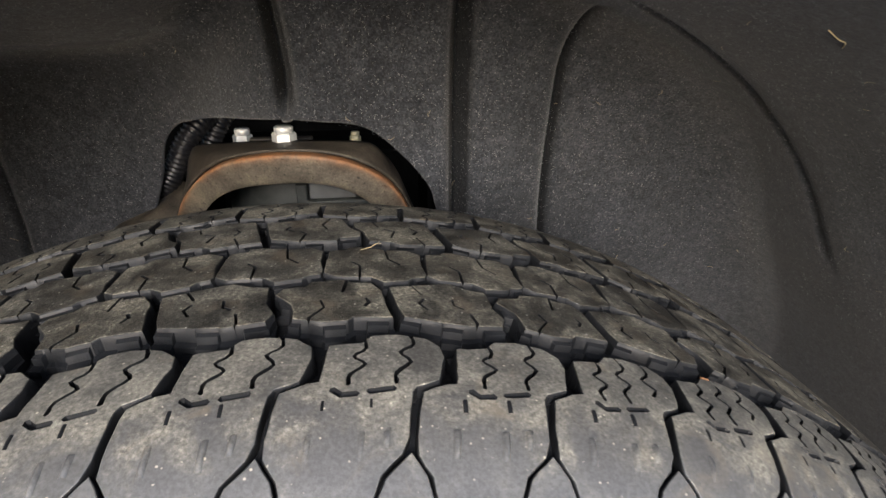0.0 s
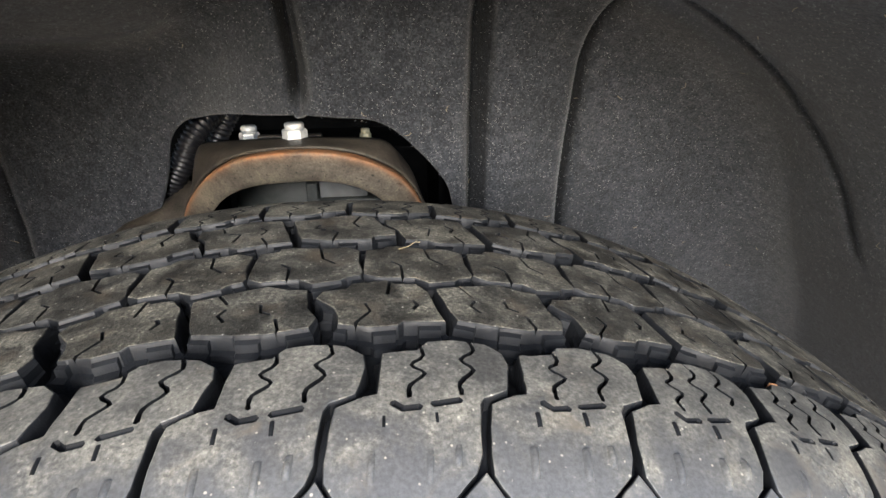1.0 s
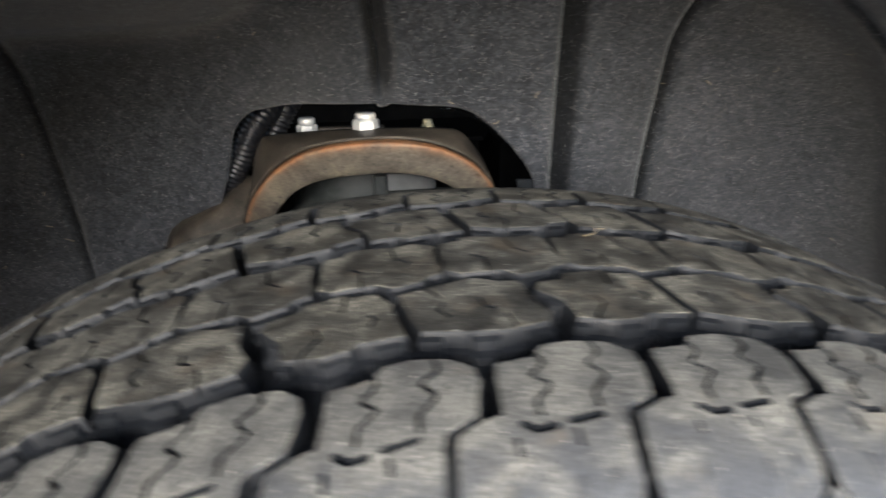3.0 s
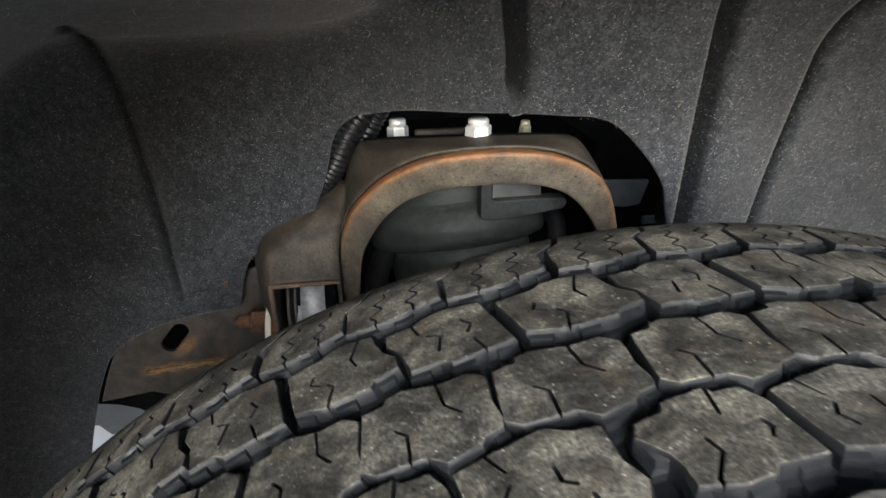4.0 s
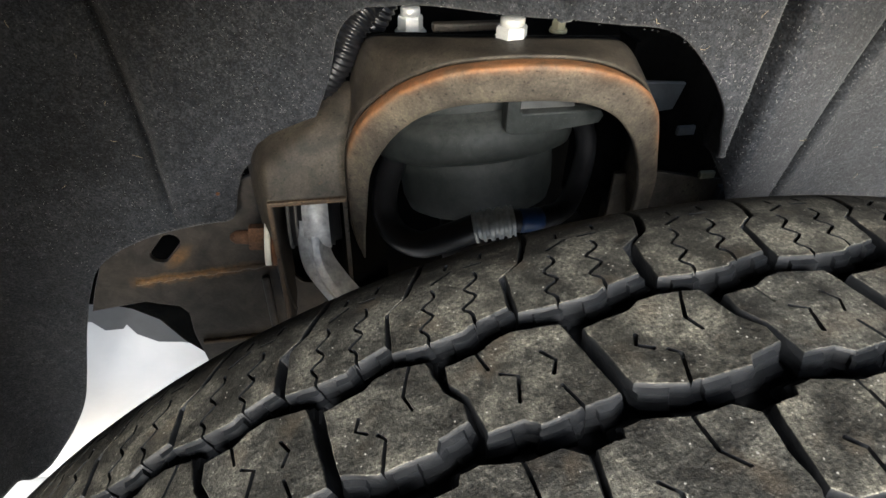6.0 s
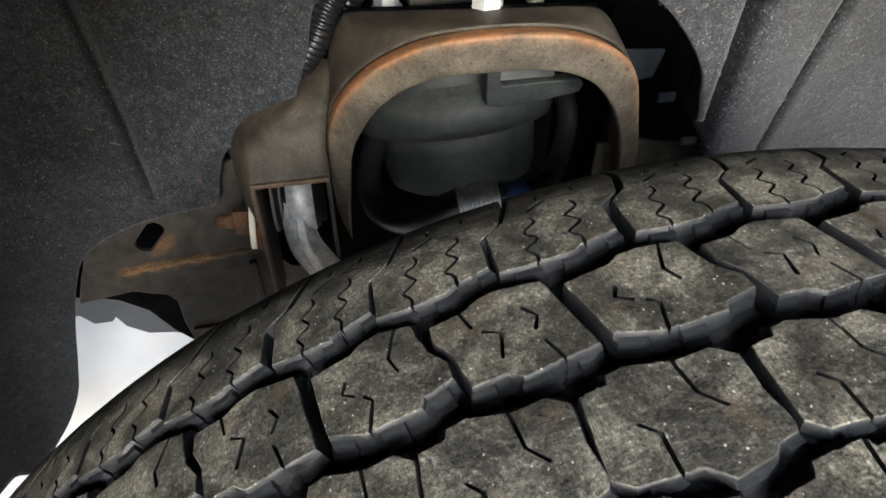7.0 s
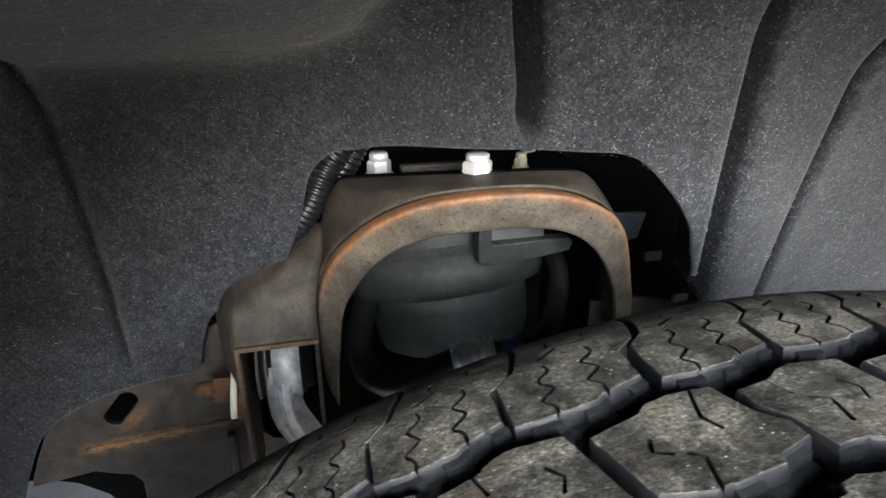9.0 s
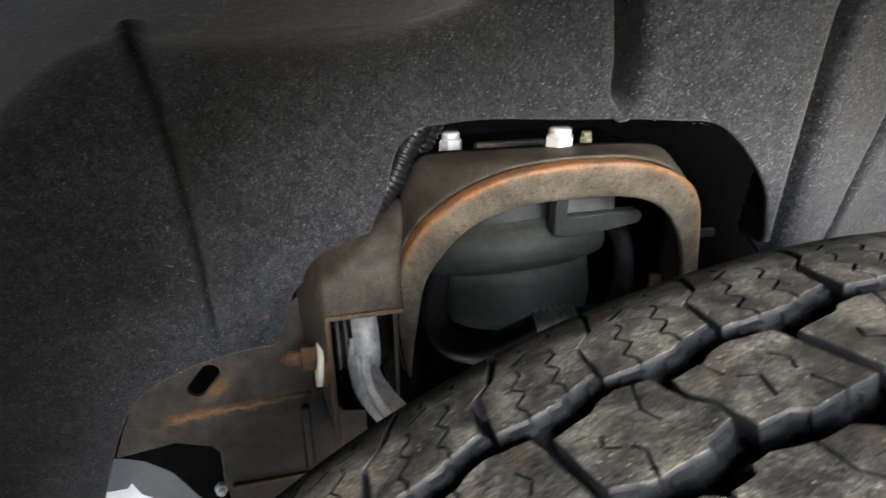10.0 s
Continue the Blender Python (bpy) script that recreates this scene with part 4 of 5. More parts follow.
def build_tower():
    t = hold("suspension_tower", -0.02, 0.33, 0.60)
    tagged(t, "brown rusty steel suspension tower with an arched flange", "suspension")
    out, inn = curve2(ARCH_OUT), curve2(ARCH_IN)
    rows = [(0.0, 0.2795, 0.9), (0.0, 0.2735, 1.0), (0.0, 0.2692, 1.0), (0.04, 0.2680, 0.8), (0.12, 0.2678, 0.34), (0.22, 0.2678, 0.10), (0.36, 0.2678, 0.02), (0.7, 0.2678, 0.0), (0.95, 0.2680, 0.0), (1.0, 0.2692, 0.05), (1.0, 0.2730, 0.05)]
    vs, fs, rust, n = [], [], [], len(out)
    for w, y, a in rows:
        for q, e in zip(out, [inn[round(k * (len(inn) - 1) / (n - 1))] for k in range(n)]):
            px, pz = q[0] + (e[0] - q[0]) * w, q[1] + (e[1] - q[1]) * w
            vs.append((px, flange_depth(px, pz) + y - 0.2678, pz))
            rust.append(a * min(1.0, max(0.12, (q[1] - 0.675) / 0.03)))
    for j in range(len(rows) - 1):
        for i in range(n - 1):
            fs.append((j * n + i, j * n + i + 1, (j + 1) * n + i + 1, (j + 1) * n + i))
    me = mesh_of("arch_flange", vs, fs, [EDGED], None, True)
    me.color_attributes.new("rust", "FLOAT_COLOR", "POINT").data.foreach_set("color", [v for a in rust for v in (a, a, a, 1.0)])
    part("arch_flange", me, t, "grey-brown arched steel flange with a rusted edge")
    # the pressed face round the arch, and the shell that runs back from it
    face = curve2(FACE)
    face = [face[round(k * (len(face) - 1) / (n - 1))] for k in range(n)]

    def ring(w, back, grow=0.0):
        ring_places = []
        for q, e in zip(out, face):
            x, z = q[0] + (e[0] - q[0]) * w, q[1] + (e[1] - q[1]) * w
            side = min(1.0, max(0.0, (-0.028 - x) / 0.082))
            y = flange_depth(x, z) + 0.012 + (0.023 + 0.014 * side) * w ** 1.4 + back
            ring_places.append((x + (0.001 * grow if e[0] > -0.02 else -0.001 * grow), y, z + 0.001 * grow * (e[1] > 0.72)))
        return ring_places
    # the shell's colour carries the shade behind the face
    sets = (("face", [ring(0.02, 0.0), ring(0.15, 0.0), ring(0.40, 0.0), ring(0.65, 0.0), ring(0.85, 0.0), ring(0.96, 0.001), ring(1.0, 0.004), ring(1.0, 0.012, -0.4)], STEEL, "dull brown pressed steel face"),
            ("shell", [ring(1.0, 0.0122, -0.6), ring(1.0, 0.020, -2), ring(1.0, 0.035, -8), ring(1.0, 0.055, -18)], SHADESTEEL, "steel shell behind the face, with shade in its near-black colour"))
    for nm, rings, mat, lab in sets:
        vs = [q for r in rings for q in r]
        n, fs = len(out), []
        for j in range(len(rings) - 1):
            for i in range(n - 1):
                fs.append((j * n + i, j * n + i + 1, (j + 1) * n + i + 1, (j + 1) * n + i))
        ob = part(nm, mesh_of(nm, vs, fs, [mat], None, True), t, lab)
        s = ob.modifiers.new("thickness", "SOLIDIFY")
        s.thickness, s.offset = 0.002, 1
    # plate behind the shell, on which the rear bolts sit
    bm = bmesh.new()
    ring = [(-0.128, 0.362), (0.080, 0.362), (0.090, 0.39), (0.090, 0.46), (-0.140, 0.46), (-0.140, 0.39)]
    f = bm.faces.new([bm.verts.new((x, y, 0.741)) for x, y in ring])
    g = bmesh.ops.extrude_face_region(bm, geom=[f])
    bmesh.ops.translate(bm, vec=(0, 0, 0.004), verts=[v for v in g["geom"] if isinstance(v, bmesh.types.BMVert)])
    bmesh.ops.recalc_face_normals(bm, faces=bm.faces)
    bevel(part("roof_plate", bm_mesh(bm, [SHADESTEEL]), t, "steel top plate with the cavity's shade in its near-black colour"), 0.001)
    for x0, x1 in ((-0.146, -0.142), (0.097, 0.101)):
        part("side_wall", box_mesh(x0, x1, 0.366, 0.46, 0.55, 0.738, [SHADESTEEL]), t)
    bevel(part("tab", sheet([(0.1245, 0.69), (0.1739, 0.6869), (0.167, 0.6619), (0.152, 0.66), (0.1307, 0.6625)], [], 0.403, 0.005, [GALVANISED]), t, "dull galvanised tab"), 0.001)
    bevel(part("cross_bar", box_mesh(-0.066, -0.010, 0.350, 0.358, 0.7545, 0.7605, [STEEL]), t, "dark brown cross bar"), 0.0015)
    for x in (-0.062, -0.014):
        bevel(part("bar_foot", box_mesh(x - 0.003, x + 0.003, 0.351, 0.357, 0.7445, 0.755, [SHADESTEEL]), t), 0.0005)
    bevel(part("lower_plate", sheet([(0.080, 0.648), (0.122, 0.646), (0.150, 0.640), (0.190, 0.632), (0.196, 0.600), (0.080, 0.600)], [], 0.322, 0.004, [STEEL]), t, "dull brown steel lower plate"), 0.001)
    bevel(part("plate_clip", box_mesh(0.1545, 0.168, 0.3185, 0.323, 0.6385, 0.6445, [YELLOWZINC]), t, "yellowish plated clip"), 0.001)
    bevel(part("plate_clip", box_mesh(0.1433, 0.1593, 0.3500, 0.3540, 0.6630, 0.6710, [GALVANISED]), t, "dull galvanised clip"), 0.001)
    bevel(part("plate_clip", box_mesh(0.176, 0.188, 0.316, 0.323, 0.615, 0.630, [GALVANISED]), t, "dull galvanised clip"), 0.001)


def build_bolt(x, y, z, r, h, mat, label):
    b = hold("bolt", x, y, z)
    tagged(b, label, "bolt", "bolts on the tower")
    part("washer", lathe([(r * 1.30, 0.0), (r * 1.34, 0.0012), (r * 1.2, 0.0028)], (x, y, z), (0, 0, 1), 28, [mat]), b)
    part("head", lathe([(r * 1.04, 0.0026), (r * 1.06, 0.0034), (r * 1.06, h * 0.60), (r * 0.96, h * 0.68)], (x, y, z), (0, 0, 1), 6, [mat], False, 0.3), b)
    part("stud", lathe([(r * 0.80, h * 0.62), (r * 0.82, h * 0.93), (r * 0.70, h)], (x, y, z), (0, 0, 1), 20, [mat]), b)


build_tower()
build_bolt(-0.0277, 0.2900, 0.7670, 0.0092, 0.0155, ZINC, "bright zinc-plated hex bolt on the tower's top plate")
build_bolt(-0.0775, 0.3823, 0.745, 0.0088, 0.019, ZINC, "bright zinc-plated hex bolt on the tower's top plate")
build_bolt(0.0285, 0.3590, 0.750, 0.0050, 0.013, YELLOWZINC, "small yellowish plated bolt on the tower's top plate")


def build_strut():
    s = hold("strut_mount", -0.026, 0.375, 0.60)
    tagged(s, "dusty grey rubber strut mount inside the tower", "strut")
    c, ax = (-0.026, 0.375, 0.655), (-0.07, 0.30, 0.95)
    part("upper_cup", lathe([(0.060, -0.002), (0.070, -0.003), (0.078, 0.0), (0.081, 0.006), (0.0812, 0.016), (0.079, 0.024), (0.073, 0.029), (0.069, 0.031), (0.066, 0.036)], c, ax, 64, [GREYRUBBER]), s)
    part("top_cylinder", lathe([(0.066, 0.030), (0.067, 0.034), (0.067, 0.075), (0.062, 0.079)], c, ax, 64, [GREYRUBBER]), s)
    part("isolator", lathe([(0.0645, 0.002), (0.0645, -0.016), (0.063, -0.036), (0.059, -0.047), (0.050, -0.052), (0.03, -0.054)], c, ax, 64, [GREYRUBBER]), s)
    part("bump_stop", lathe([(0.034, -0.050), (0.036, -0.10), (0.030, -0.15)], c, ax, 32, [BLACKRUBBER]), s)
    arm = [(-0.0235, 0.731), (-0.0235, 0.7030), (-0.0190, 0.7010), (-0.004, 0.7005), (0.020, 0.7030), (0.0440, 0.7065), (0.0465, 0.7120), (0.0440, 0.7160), (0.020, 0.7165), (-0.0125, 0.7160), (-0.0140, 0.7180), (-0.0140, 0.731)]
    bevel(part("clip", sheet(arm, [], 0.296, 0.012, [GREYRUBBER]), s, "grey moulded clip"), 0.0018)
    # pale sheet added where brightness shows behind the clip
    bevel(part("pale_window_sheet", sheet([(-0.0130, 0.7165), (0.027, 0.7165), (0.0265, 0.730), (-0.0130, 0.731)], [], 0.303, 0.003, [GALVANISED]), s, "pale grey sheet in place of the bright window behind the clip"), 0.0008)


build_strut()


EDGELIP = steel_material("rusty_edge_steel", (0.035, 0.024, 0.016), (0.062, 0.042, 0.026), (0.085, 0.044, 0.019), 0.06)


def build_rail():
    r = hold("frame_rail", -0.27, 0.37, 0.47)
    tagged(r, "black painted frame rail with an oval hole and rust streaks", "frame rail")
    outline = [(-0.362, 0.520), (-0.352, 0.545), (-0.338, 0.575), (-0.306, 0.606), (-0.250, 0.630), (-0.190, 0.652), (-0.190, 0.545), (-0.180, 0.532), (-0.160, 0.528), (-0.160, 0.440), (-0.280, 0.440), (-0.285, 0.480), (-0.284, 0.508), (-0.290, 0.517), (-0.306, 0.522), (-0.316, 0.526)]
    oval = []
    for k in range(24):
        a = 2 * math.pi * k / 24
        u, v = 0.0075 * math.cos(a), 0.0075 * math.sin(a) + (0.0085 if math.sin(a) >= 0 else -0.0085)
        c, s = math.cos(radians(-40)), math.sin(radians(-40))
        oval.append((-0.2865 + u * c - v * s, 0.5815 + u * s + v * c))
    bevel(part("web", sheet(outline, [oval], 0.360, 0.005, [RAILSTEEL]), r, "black painted steel web"), 0.001)
    streak = smooth_line([Vector((-0.318, 0.3608, 0.5475)), Vector((-0.285, 0.3608, 0.5505)), Vector((-0.25, 0.3608, 0.5530)), Vector((-0.205, 0.3608, 0.5560))], 10)
    part("weld_seam", tube(streak, lambda s: 0.0026 + 0.0005 * math.sin(s * 900) + 0.0005 * math.sin(s * 330), [RAILSTEEL], 10), r, "orange rusted weld seam")
    bevel(part("edge_flange", box_mesh(-0.2145, -0.2075, 0.3545, 0.3605, 0.478, 0.545, [RAILSTEEL]), r, "brown upright edge flange"), 0.002)
    bevel(part("lower_flange", box_mesh(-0.279, -0.165, 0.3560, 0.3602, 0.4695, 0.4735, [EDGELIP]), r, "brown lower flange"), 0.001)
    # black sheet in place of the shade under the rail, outlined to fit the view
    black = [(-0.420, 0.445), (-0.395, 0.440), (-0.376, 0.432), (-0.352, 0.412), (-0.334, 0.377), (-0.310, 0.345), (-0.16, 0.33), (-0.16, 0.66), (-0.40, 0.66)]
    part("under_rail_shade", sheet(black, [], 0.460, 0.005, [SHADESTEEL]), r, "black sheet standing in for the shade under the rail")


build_rail()


ARM_LINE = [(-0.1628, 0.3270, 0.6220), (-0.1643, 0.3205, 0.6020), (-0.1618, 0.3160, 0.5842), (-0.1545, 0.3110, 0.5703), (-0.1440, 0.3030, 0.5575), (-0.1230, 0.2880, 0.5390)]


def build_arm_mount():
    b = hold("arm_bracket", -0.16, 0.32, 0.58)
    tagged(b, "brown steel control-arm bracket beside the tower", "bracket")
    left = [(0.530, -0.190), (0.560, -0.196), (0.600, -0.206), (0.645, -0.209), (0.672, -0.206), (0.686, -0.196), (0.695, -0.178), (0.703, -0.162), (0.712, -0.151), (0.722, -0.141)]
    right = [(0.6585, -0.1340), (0.675, -0.1345), (0.690, -0.1325), (0.703, -0.1280), (0.722, -0.1225)]
    front = [(0.530, 0.3020), (0.6585, 0.2990), (0.6605, 0.3005), (0.664, 0.3030), (0.669, 0.3065), (0.676, 0.3110), (0.686, 0.3165), (0.695, 0.3215), (0.705, 0.3310), (0.722, 0.3520)]

    def hood_place(x, z, edge):
        forward = min(1.0, max(0.0, (x + 0.202) / 0.015))
        y = 0.320 + (float(np.interp(z, *zip(*front))) - 0.320) * forward * forward * (3 - 2 * forward)
        return x, y + 0.045 * max(0.0, (edge + 0.016 - x) / 0.016) ** 2.2, z
    vs, fs = [], []
    zs = [0.530, 0.548, 0.566, 0.584, 0.602, 0.620, 0.638, 0.650, 0.6585, 0.6605, 0.664, 0.669, 0.676, 0.682, 0.689, 0.697, 0.705, 0.713, 0.722]
    for z in zs:
        xl = float(np.interp(z, *zip(*left)))
        for k in range(9):
            vs.append(hood_place(xl + (max(-0.187, xl + 0.004) - xl) * k / 8, z, xl))
        xr = float(np.interp(z, *zip(*right)))
        for k in range(8):
            vs.append(hood_place(max(-0.187, xl + 0.004) + (xr - max(-0.187, xl + 0.004)) * (k + 1) / 8, z, xl))
    for j in range(len(zs) - 1):
        for k in range(16 if zs[j] >= 0.658 else 8):
            fs.append((j * 17 + k, j * 17 + k + 1, (j + 1) * 17 + k + 1, (j + 1) * 17 + k))
    ob = part("hood", mesh_of("hood", vs, fs, [STEEL], None, True), b, "dark brown pressed steel hood")
    thick = ob.modifiers.new("thickness", "SOLIDIFY")
    thick.thickness, thick.offset = 0.002, -1
    part("top_wall", box_mesh(-0.186, -0.135, 0.304, 0.37, 0.6525, 0.6555, [STEEL]), b)
    bevel(part("side_wall", box_mesh(-0.190, -0.1865, 0.3035, 0.37, 0.520, 0.6555, [FLANGE]), b), 0.001)
    bevel(part("lip", box_mesh(-0.1895, -0.1345, 0.2965, 0.3000, 0.6555, 0.6590, [EDGELIP]), b, "rust-edged lip"), 0.0008)
    bevel(part("side_lip", box_mesh(-0.1900, -0.1868, 0.2985, 0.3030, 0.528, 0.6552, [EDGELIP]), b, "rust-edged lip"), 0.0008)
    part("inner_wall", box_mesh(-0.1380, -0.1348, 0.326, 0.40, 0.545, 0.6545, [STEEL]), b, "pitted brown inner wall")
    part("rear_wall", box_mesh(-0.200, -0.10, 0.40, 0.404, 0.36, 0.655, [SHADESTEEL]), b)
    a = hold("control_arm", -0.16, 0.34, 0.60)
    tagged(a, "cast aluminium upper control arm with a rubber bushing", "control arm")
    part("bushing", lathe([(0.017, -0.020), (0.022, -0.018), (0.022, -0.0125), (0.0235, -0.012), (0.0235, 0.014), (0.020, 0.0145), (0.019, 0.020)], (-0.161, 0.345, 0.612), (1, 0, 0), 36, [BLACKRUBBER]), a, "black rubber bushing")
    for x in (-0.1805, -0.1745):
        part("bushing_ring", lathe([(0.019, -0.0014), (0.0235, -0.0010), (0.0240, 0.0), (0.0235, 0.0010), (0.019, 0.0014)], (x, 0.345, 0.612), (1, 0, 0), 40, [BEIGE]), a, "beige dusty bushing ring")
    part("sleeve", lathe([(0.0225, -0.010), (0.0255, -0.0095), (0.0255, 0.010), (0.0225, 0.0105)], (-0.160, 0.345, 0.612), (1, 0, 0), 40, [ALLOY]), a)
    path = smooth_line([Vector(q) for q in ARM_LINE], 6)
    vs, fs = [], []
    for i, p in enumerate(path):
        d = (path[min(i + 1, len(path) - 1)] - path[max(i - 1, 0)]).normalized()
        s = d.cross(Vector((0, 1, 0.2))).normalized()
        t = s.cross(d)
        for u, v in ((-0.0105, -0.010), (-0.0108, 0.0008), (-0.0094, 0.0028), (-0.0034, 0.0034), (-0.0026, 0.0020), (-0.0012, 0.0020), (-0.0004, 0.0036), (0.0048, 0.0036), (0.0060, 0.0022), (0.0125, -0.0100)):
            vs.append(p + s * u - t * v)
    m = 10
    for i in range(len(path) - 1):
        for k in range(m):
            fs.append((i * m + k, i * m + (k + 1) % m, (i + 1) * m + (k + 1) % m, (i + 1) * m + k))
    fs += [tuple(range(m)), tuple(range(len(path) * m - 1, (len(path) - 1) * m - 1, -1))]
    me = mesh_of("arm", vs, fs, [ALLOY], None, True)
    me.set_sharp_from_angle(angle=radians(50))
    part("arm", me, a, "ribbed cast aluminium arm")
    k = hold("pivot_bolt", -0.205, 0.318, 0.612)
    tagged(k, "rusty pivot bolt with a bright washer through the bracket", "bolt")
    c = (-0.192, 0.316, 0.611)
    part("washer", lathe([(0.0172, -0.0065), (0.0172, -0.0025), (0.010, -0.0020)], c, (1, 0.03, -0.10), 36, [CREAM]), k, "cream-coloured zinc washer")
    part("spacer", lathe([(0.0175, -0.002), (0.0175, 0.002), (0.010, 0.004)], c, (1, 0.03, -0.10), 32, [RUST]), k)
    c = (-0.192, 0.316, 0.617)
    part("nut", lathe([(0.0092, -0.0175), (0.0100, -0.0165), (0.0100, -0.0065), (0.008, -0.006)], c, (1, 0.03, -0.10), 6, [DARKRUST], False), k, "rusty hex nut")
    part("thread", lathe([(0.002, -0.031), (0.0052, -0.027), (0.0056, -0.0176), (0.005, -0.017)], c, (1, 0.03, -0.10), 18, [DARKRUST]), k)


build_arm_mount()


def corrugated(pts, r, name, label):
    p = smooth_line([Vector(q) for q in pts], 26)
    ob = part(name, tube(p, lambda s: r * (1.0 + 0.10 * math.sin(s * 2 * math.pi / 0.0042)), [PLASTIC], 18))
    return tagged(ob, label, "cable conduit")


corrugated([(-0.0853, 0.4104, 0.7904), (-0.1054, 0.3634, 0.777), (-0.1206, 0.3499, 0.759), (-0.1323, 0.3488, 0.7366), (-0.1474, 0.3566, 0.7142), (-0.1614, 0.3824, 0.6918)], 0.0095, "cable_conduit", "black corrugated plastic cable conduit")
corrugated([(-0.0741, 0.4216, 0.7971), (-0.0898, 0.3813, 0.7781), (-0.0998, 0.3746, 0.7624), (-0.1077, 0.3813, 0.7478), (-0.111, 0.3992, 0.7333)], 0.0085, "cable_conduit", "black corrugated plastic cable conduit")


def build_brake_hose():
    h = hold("brake_hose", -0.05, 0.33, 0.61)
    tagged(h, "black rubber brake hose with a crimped metal ferrule", "hose")
    p = smooth_line([Vector(q) for q in [(-0.080, 0.385, 0.668), (-0.104, 0.335, 0.640), (-0.103, 0.305, 0.624), (-0.086, 0.278, 0.627), (-0.066, 0.264, 0.642), (-0.048, 0.258, 0.653)]], 8)
    part("hose", tube(p, 0.0098, [BLACKRUBBER], 18), h)
    q = smooth_line([Vector((-0.051, 0.259, 0.652)), Vector((-0.038, 0.257, 0.655)), Vector((-0.024, 0.256, 0.657))], 22)
    part("ferrule", tube(q, lambda s: 0.0104 + 0.0008 * (1 if math.sin(s * 2 * math.pi / 0.0055) > 0 else -1), [CRIMPED], 20), h, "bright crimped metal ferrule")
    w = smooth_line([Vector((-0.025, 0.256, 0.657)), Vector((-0.005, 0.259, 0.655)), Vector((0.020, 0.275, 0.652)), Vector((0.042, 0.305, 0.664)), Vector((0.050, 0.330, 0.685)), Vector((0.040, 0.37, 0.71))], 8)
    part("line", tube(w, 0.0078, [BLACKRUBBER], 14), h)
    part("sleeve", tube(w[2:9], 0.0084, [BLUE], 14), h, "blue plastic sleeve")


build_brake_hose()


def build_rail_nut():
    k = hold("rail_nut", -0.308, 0.452, 0.387)
    tagged(k, "small pale plated nut under the frame rail", "nut")
    c = (-0.308, 0.452, 0.387)
    part("head", lathe([(0.0060, -0.004), (0.0066, -0.003), (0.0066, 0.004), (0.0056, 0.005)], c, (0.2, -1, 0.2), 6, [CRIMPED], False), k)
    part("stud", lathe([(0.0036, 0.004), (0.0038, 0.010), (0.0030, 0.0115)], c, (0.2, -1, 0.2), 18, [CRIMPED]), k)


build_rail_nut()

# a made-up curved panel in place of the bright patch under the rail
def build_patch_panel():
    sh = hold("bright_patch_panel", -0.45, 0.50, 0.06)
    tagged(sh, "pale panel added in place of the bright patch under the frame rail", "splash shield")
    vs, fs, nx, nz = [], [], 28, 20
    for i in range(nx + 1):
        for k in range(nz + 1):
            u, v = i / nx, k / nz
            x, z = -0.80 + 0.52 * u, 0.05 + 0.385 * v
            vs.append((x, 0.505 + 0.10 * (v - 0.5) ** 2 + 0.05 * max(0.0, (x + 0.42) / 0.12) ** 2 * 0.12 + 0.004 * math.sin(9 * u + 2 * v), z))
    for i in range(nx):
        for k in range(nz):
            a = i * (nz + 1) + k
            fs.append((a, a + 1, a + nz + 2, a + nz + 1))
    panel = part("panel", mesh_of("panel", vs, fs, [PATCHPALE], None, True), sh)
    t = panel.modifiers.new("thickness", "SOLIDIFY")
    t.thickness, t.offset = 0.003, 1
    # grey sheet that paints the shaded crescent along the patch's top
    rim = [(-0.50, 0.432), (-0.4394, 0.4310), (-0.4171, 0.4280), (-0.4005, 0.4185), (-0.3802, 0.3990), (-0.3648, 0.3810), (-0.3509, 0.3600), (-0.330, 0.350), (-0.310, 0.330), (-0.310, 0.318), (-0.3509, 0.3365), (-0.3785, 0.3412), (-0.3991, 0.3578), (-0.4061, 0.3749), (-0.4109, 0.3689), (-0.4317, 0.3689), (-0.4421, 0.3843), (-0.50, 0.390)]
    bevel(part("rim", sheet(rim, [], 0.497, 0.004, [SHADEGREY]), sh, "grey curved sheet in place of the patch's shaded upper edge"), 0.001)


build_patch_panel()

# ---- added near-black boxes for the engine bay behind, so that no light comes through ----
# the unseen plate at z 0.50 is added to shade the ground
for nm, b in (("bay_light_block_rear", (-0.34, 0.75, 0.62, 0.64, 0.30, 1.0)), ("bay_light_block_rear", (-0.80, -0.34, 0.62, 0.64, 0.47, 1.0)), ("bay_light_block_top", (-0.75, 0.75, 0.20, 0.64, 0.98, 1.0)), ("bay_light_block_side", (0.55, 0.57, 0.28, 0.62, 0.30, 0.98)), ("underbody_light_block", (-1.6, 1.6, 0.66, 2.3, 0.50, 0.52)), ("bay_light_block_floor", (-0.13, 0.57, 0.30, 0.62, 0.28, 0.30))):
    tagged(part(nm, box_mesh(*b, [SHADESTEEL])), "near-black box added behind the wheel arch to keep light out", "wall", kind="structure")


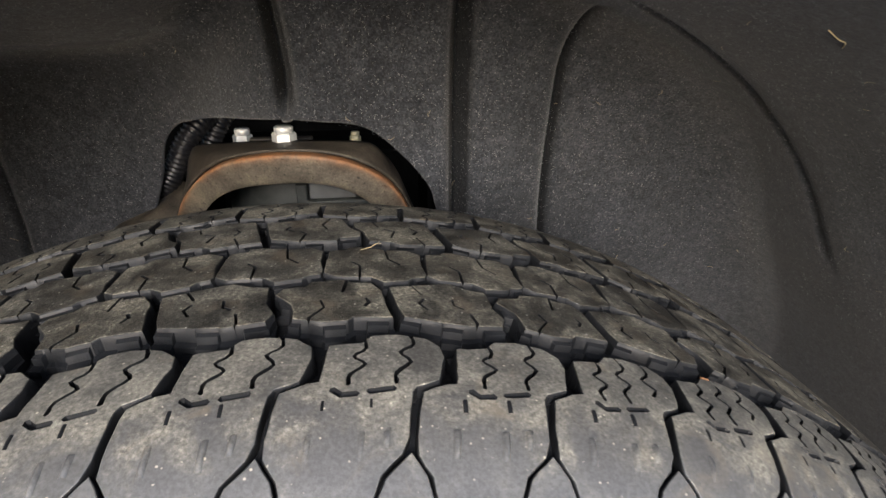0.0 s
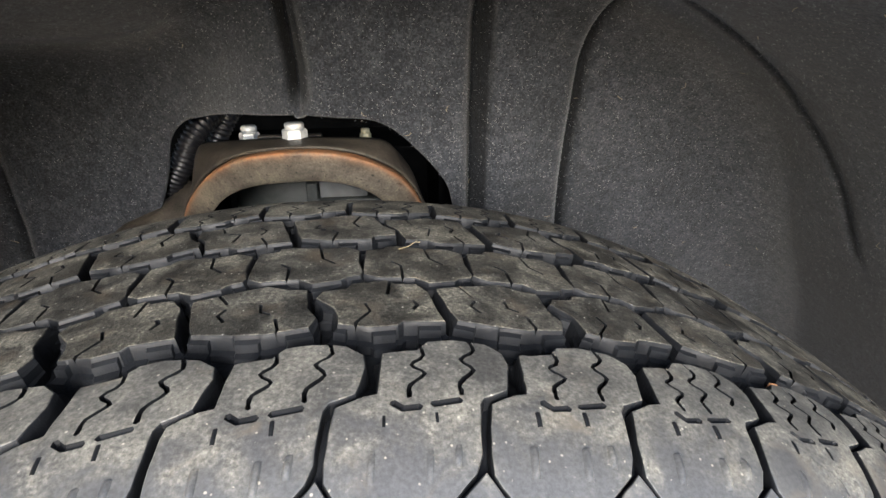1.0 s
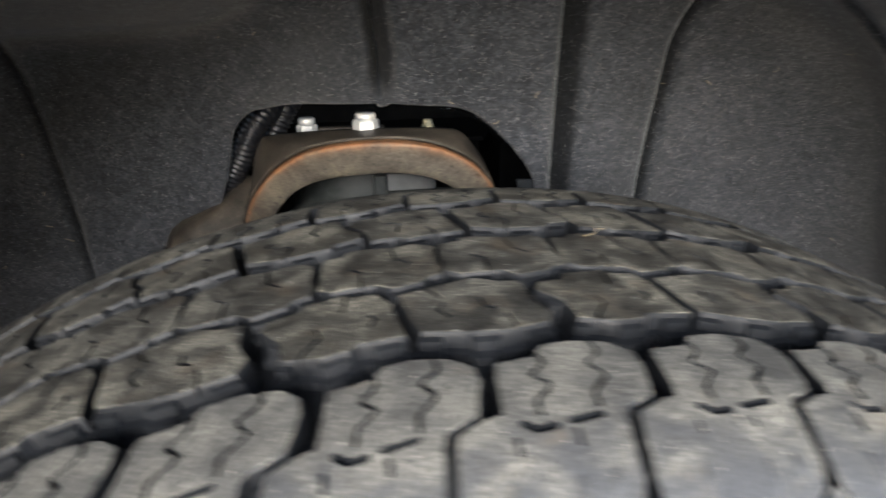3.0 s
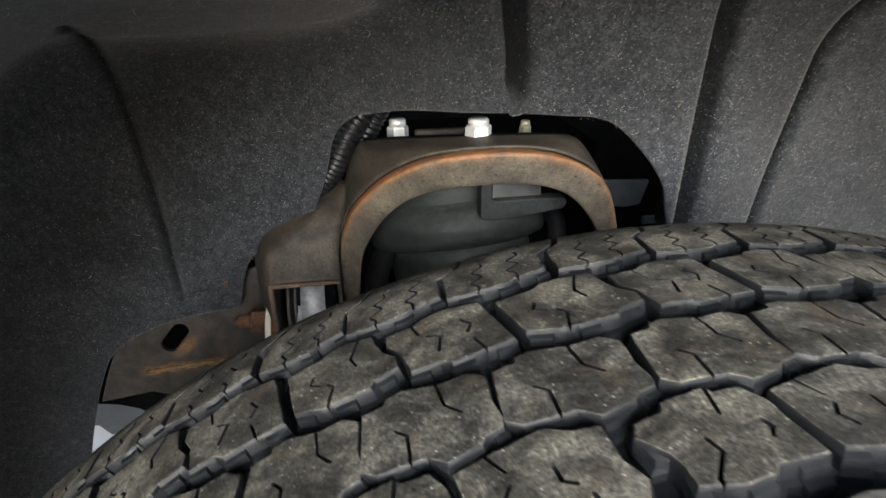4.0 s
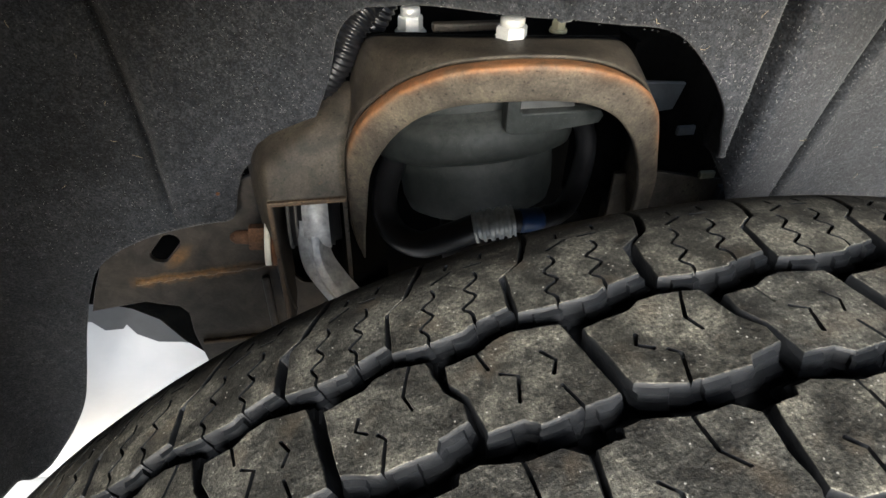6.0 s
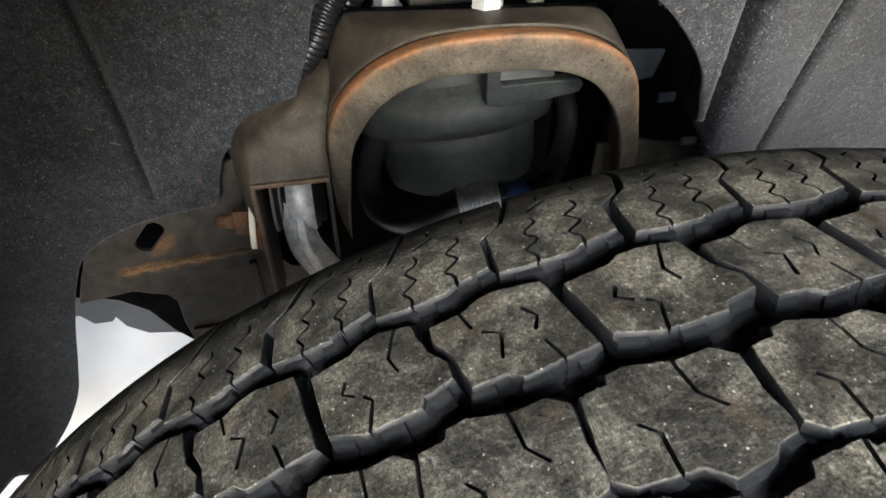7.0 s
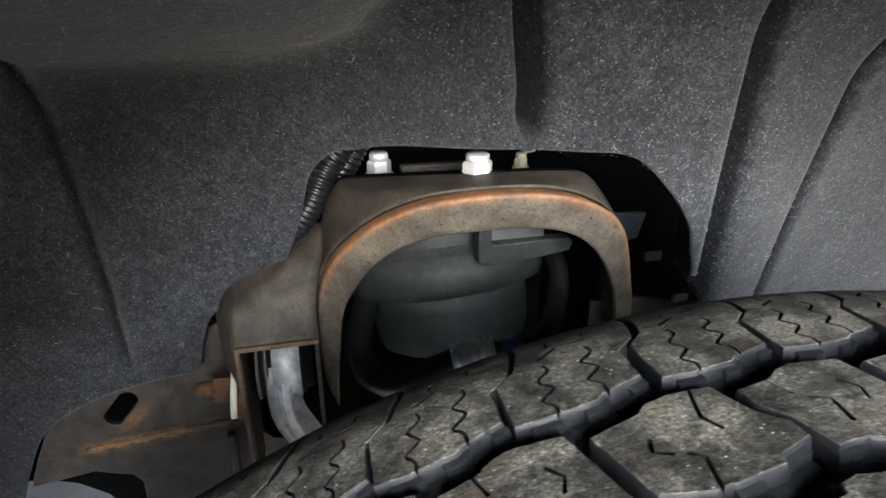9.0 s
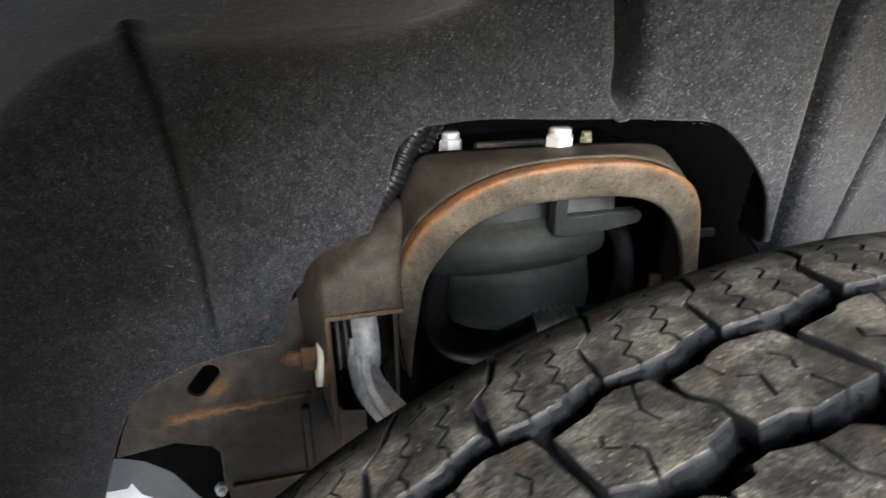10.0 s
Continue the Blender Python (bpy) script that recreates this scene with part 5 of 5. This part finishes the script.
def build_shading_fender():
    """An unseen plain panel round the wheel arch, added and shaped to hold back light."""
    arch = [(-0.415, 0.28), (-0.405, 0.50), (-0.350, 0.70), (-0.250, 0.83), (-0.172, 0.902), (-0.085, 0.938), (0.050, 0.957), (0.200, 0.950), (0.340, 0.915), (0.460, 0.80), (0.540, 0.60), (0.560, 0.28)]
    curve = curve2(arch)
    outline = [(-0.85, 0.28)] + curve + [(0.85, 0.28), (0.85, 1.10), (-0.85, 1.10)]
    bevel(tagged(part("fender", sheet(outline, [], -0.139, 0.004, [PLASTIC])), "unseen dark fender panel added to shade the wheel arch", "fender", kind="structure"), 0.0015)


build_shading_fender()


def build_chip():
    """A small angular orange chip caught in the groove beside the shoulder."""
    bm = bmesh.new()
    bmesh.ops.create_icosphere(bm, subdivisions=1, radius=0.0032)
    rnd = random.Random(4)
    for v in bm.verts:
        v.co = Vector((v.co.x * 1.0, v.co.y * 0.55, v.co.z * 0.8)) * rnd.uniform(0.75, 1.2)
    bmesh.ops.transform(bm, matrix=pose(0.1410, -0.0480, 0.7578, 20, 35, 25), verts=bm.verts)
    tagged(new("stone_chip", bm_mesh(bm, [ORANGE])), "small orange stone chip caught in the tread", "stone")


def build_straw():
    for pts in ([(0.0306, 0.0032, 0.7906), (0.0346, 0.0049, 0.7909), (0.0378, 0.0107, 0.7903)], [(0.0346, 0.0049, 0.7909), (0.0365, 0.0060, 0.7916), (0.0385, 0.0070, 0.7912)]):
        p = smooth_line([Vector(q) for q in pts], 5)
        tagged(part("dry_straw", tube(p, 0.00011, [STRAW], 6)), "thin dry straw lying on a tread block", "straw")


def build_litter():
    """Straw caught in the felt and a flake of rust stuck to it."""
    p = smooth_line([Vector(q) for q in [(0.2265, 0.0374, 0.8639), (0.2334, 0.0390, 0.8602), (0.2364, 0.0381, 0.8587), (0.2399, 0.0431, 0.8563)]], 5)
    tagged(part("dry_straw", tube(p, 0.00025, [STRAW], 6)), "bent dry straw caught in the felt liner", "straw")
    bm = bmesh.new()
    bmesh.ops.create_icosphere(bm, subdivisions=1, radius=0.0016)
    bmesh.ops.transform(bm, matrix=pose(-0.2307, 0.3430, 0.6413, 10, 20, 30), verts=bm.verts)
    tagged(new("rust_flake", bm_mesh(bm, [RUST])), "small orange rust flake stuck to the liner", "rust flake")


build_chip()
build_straw()
build_litter()
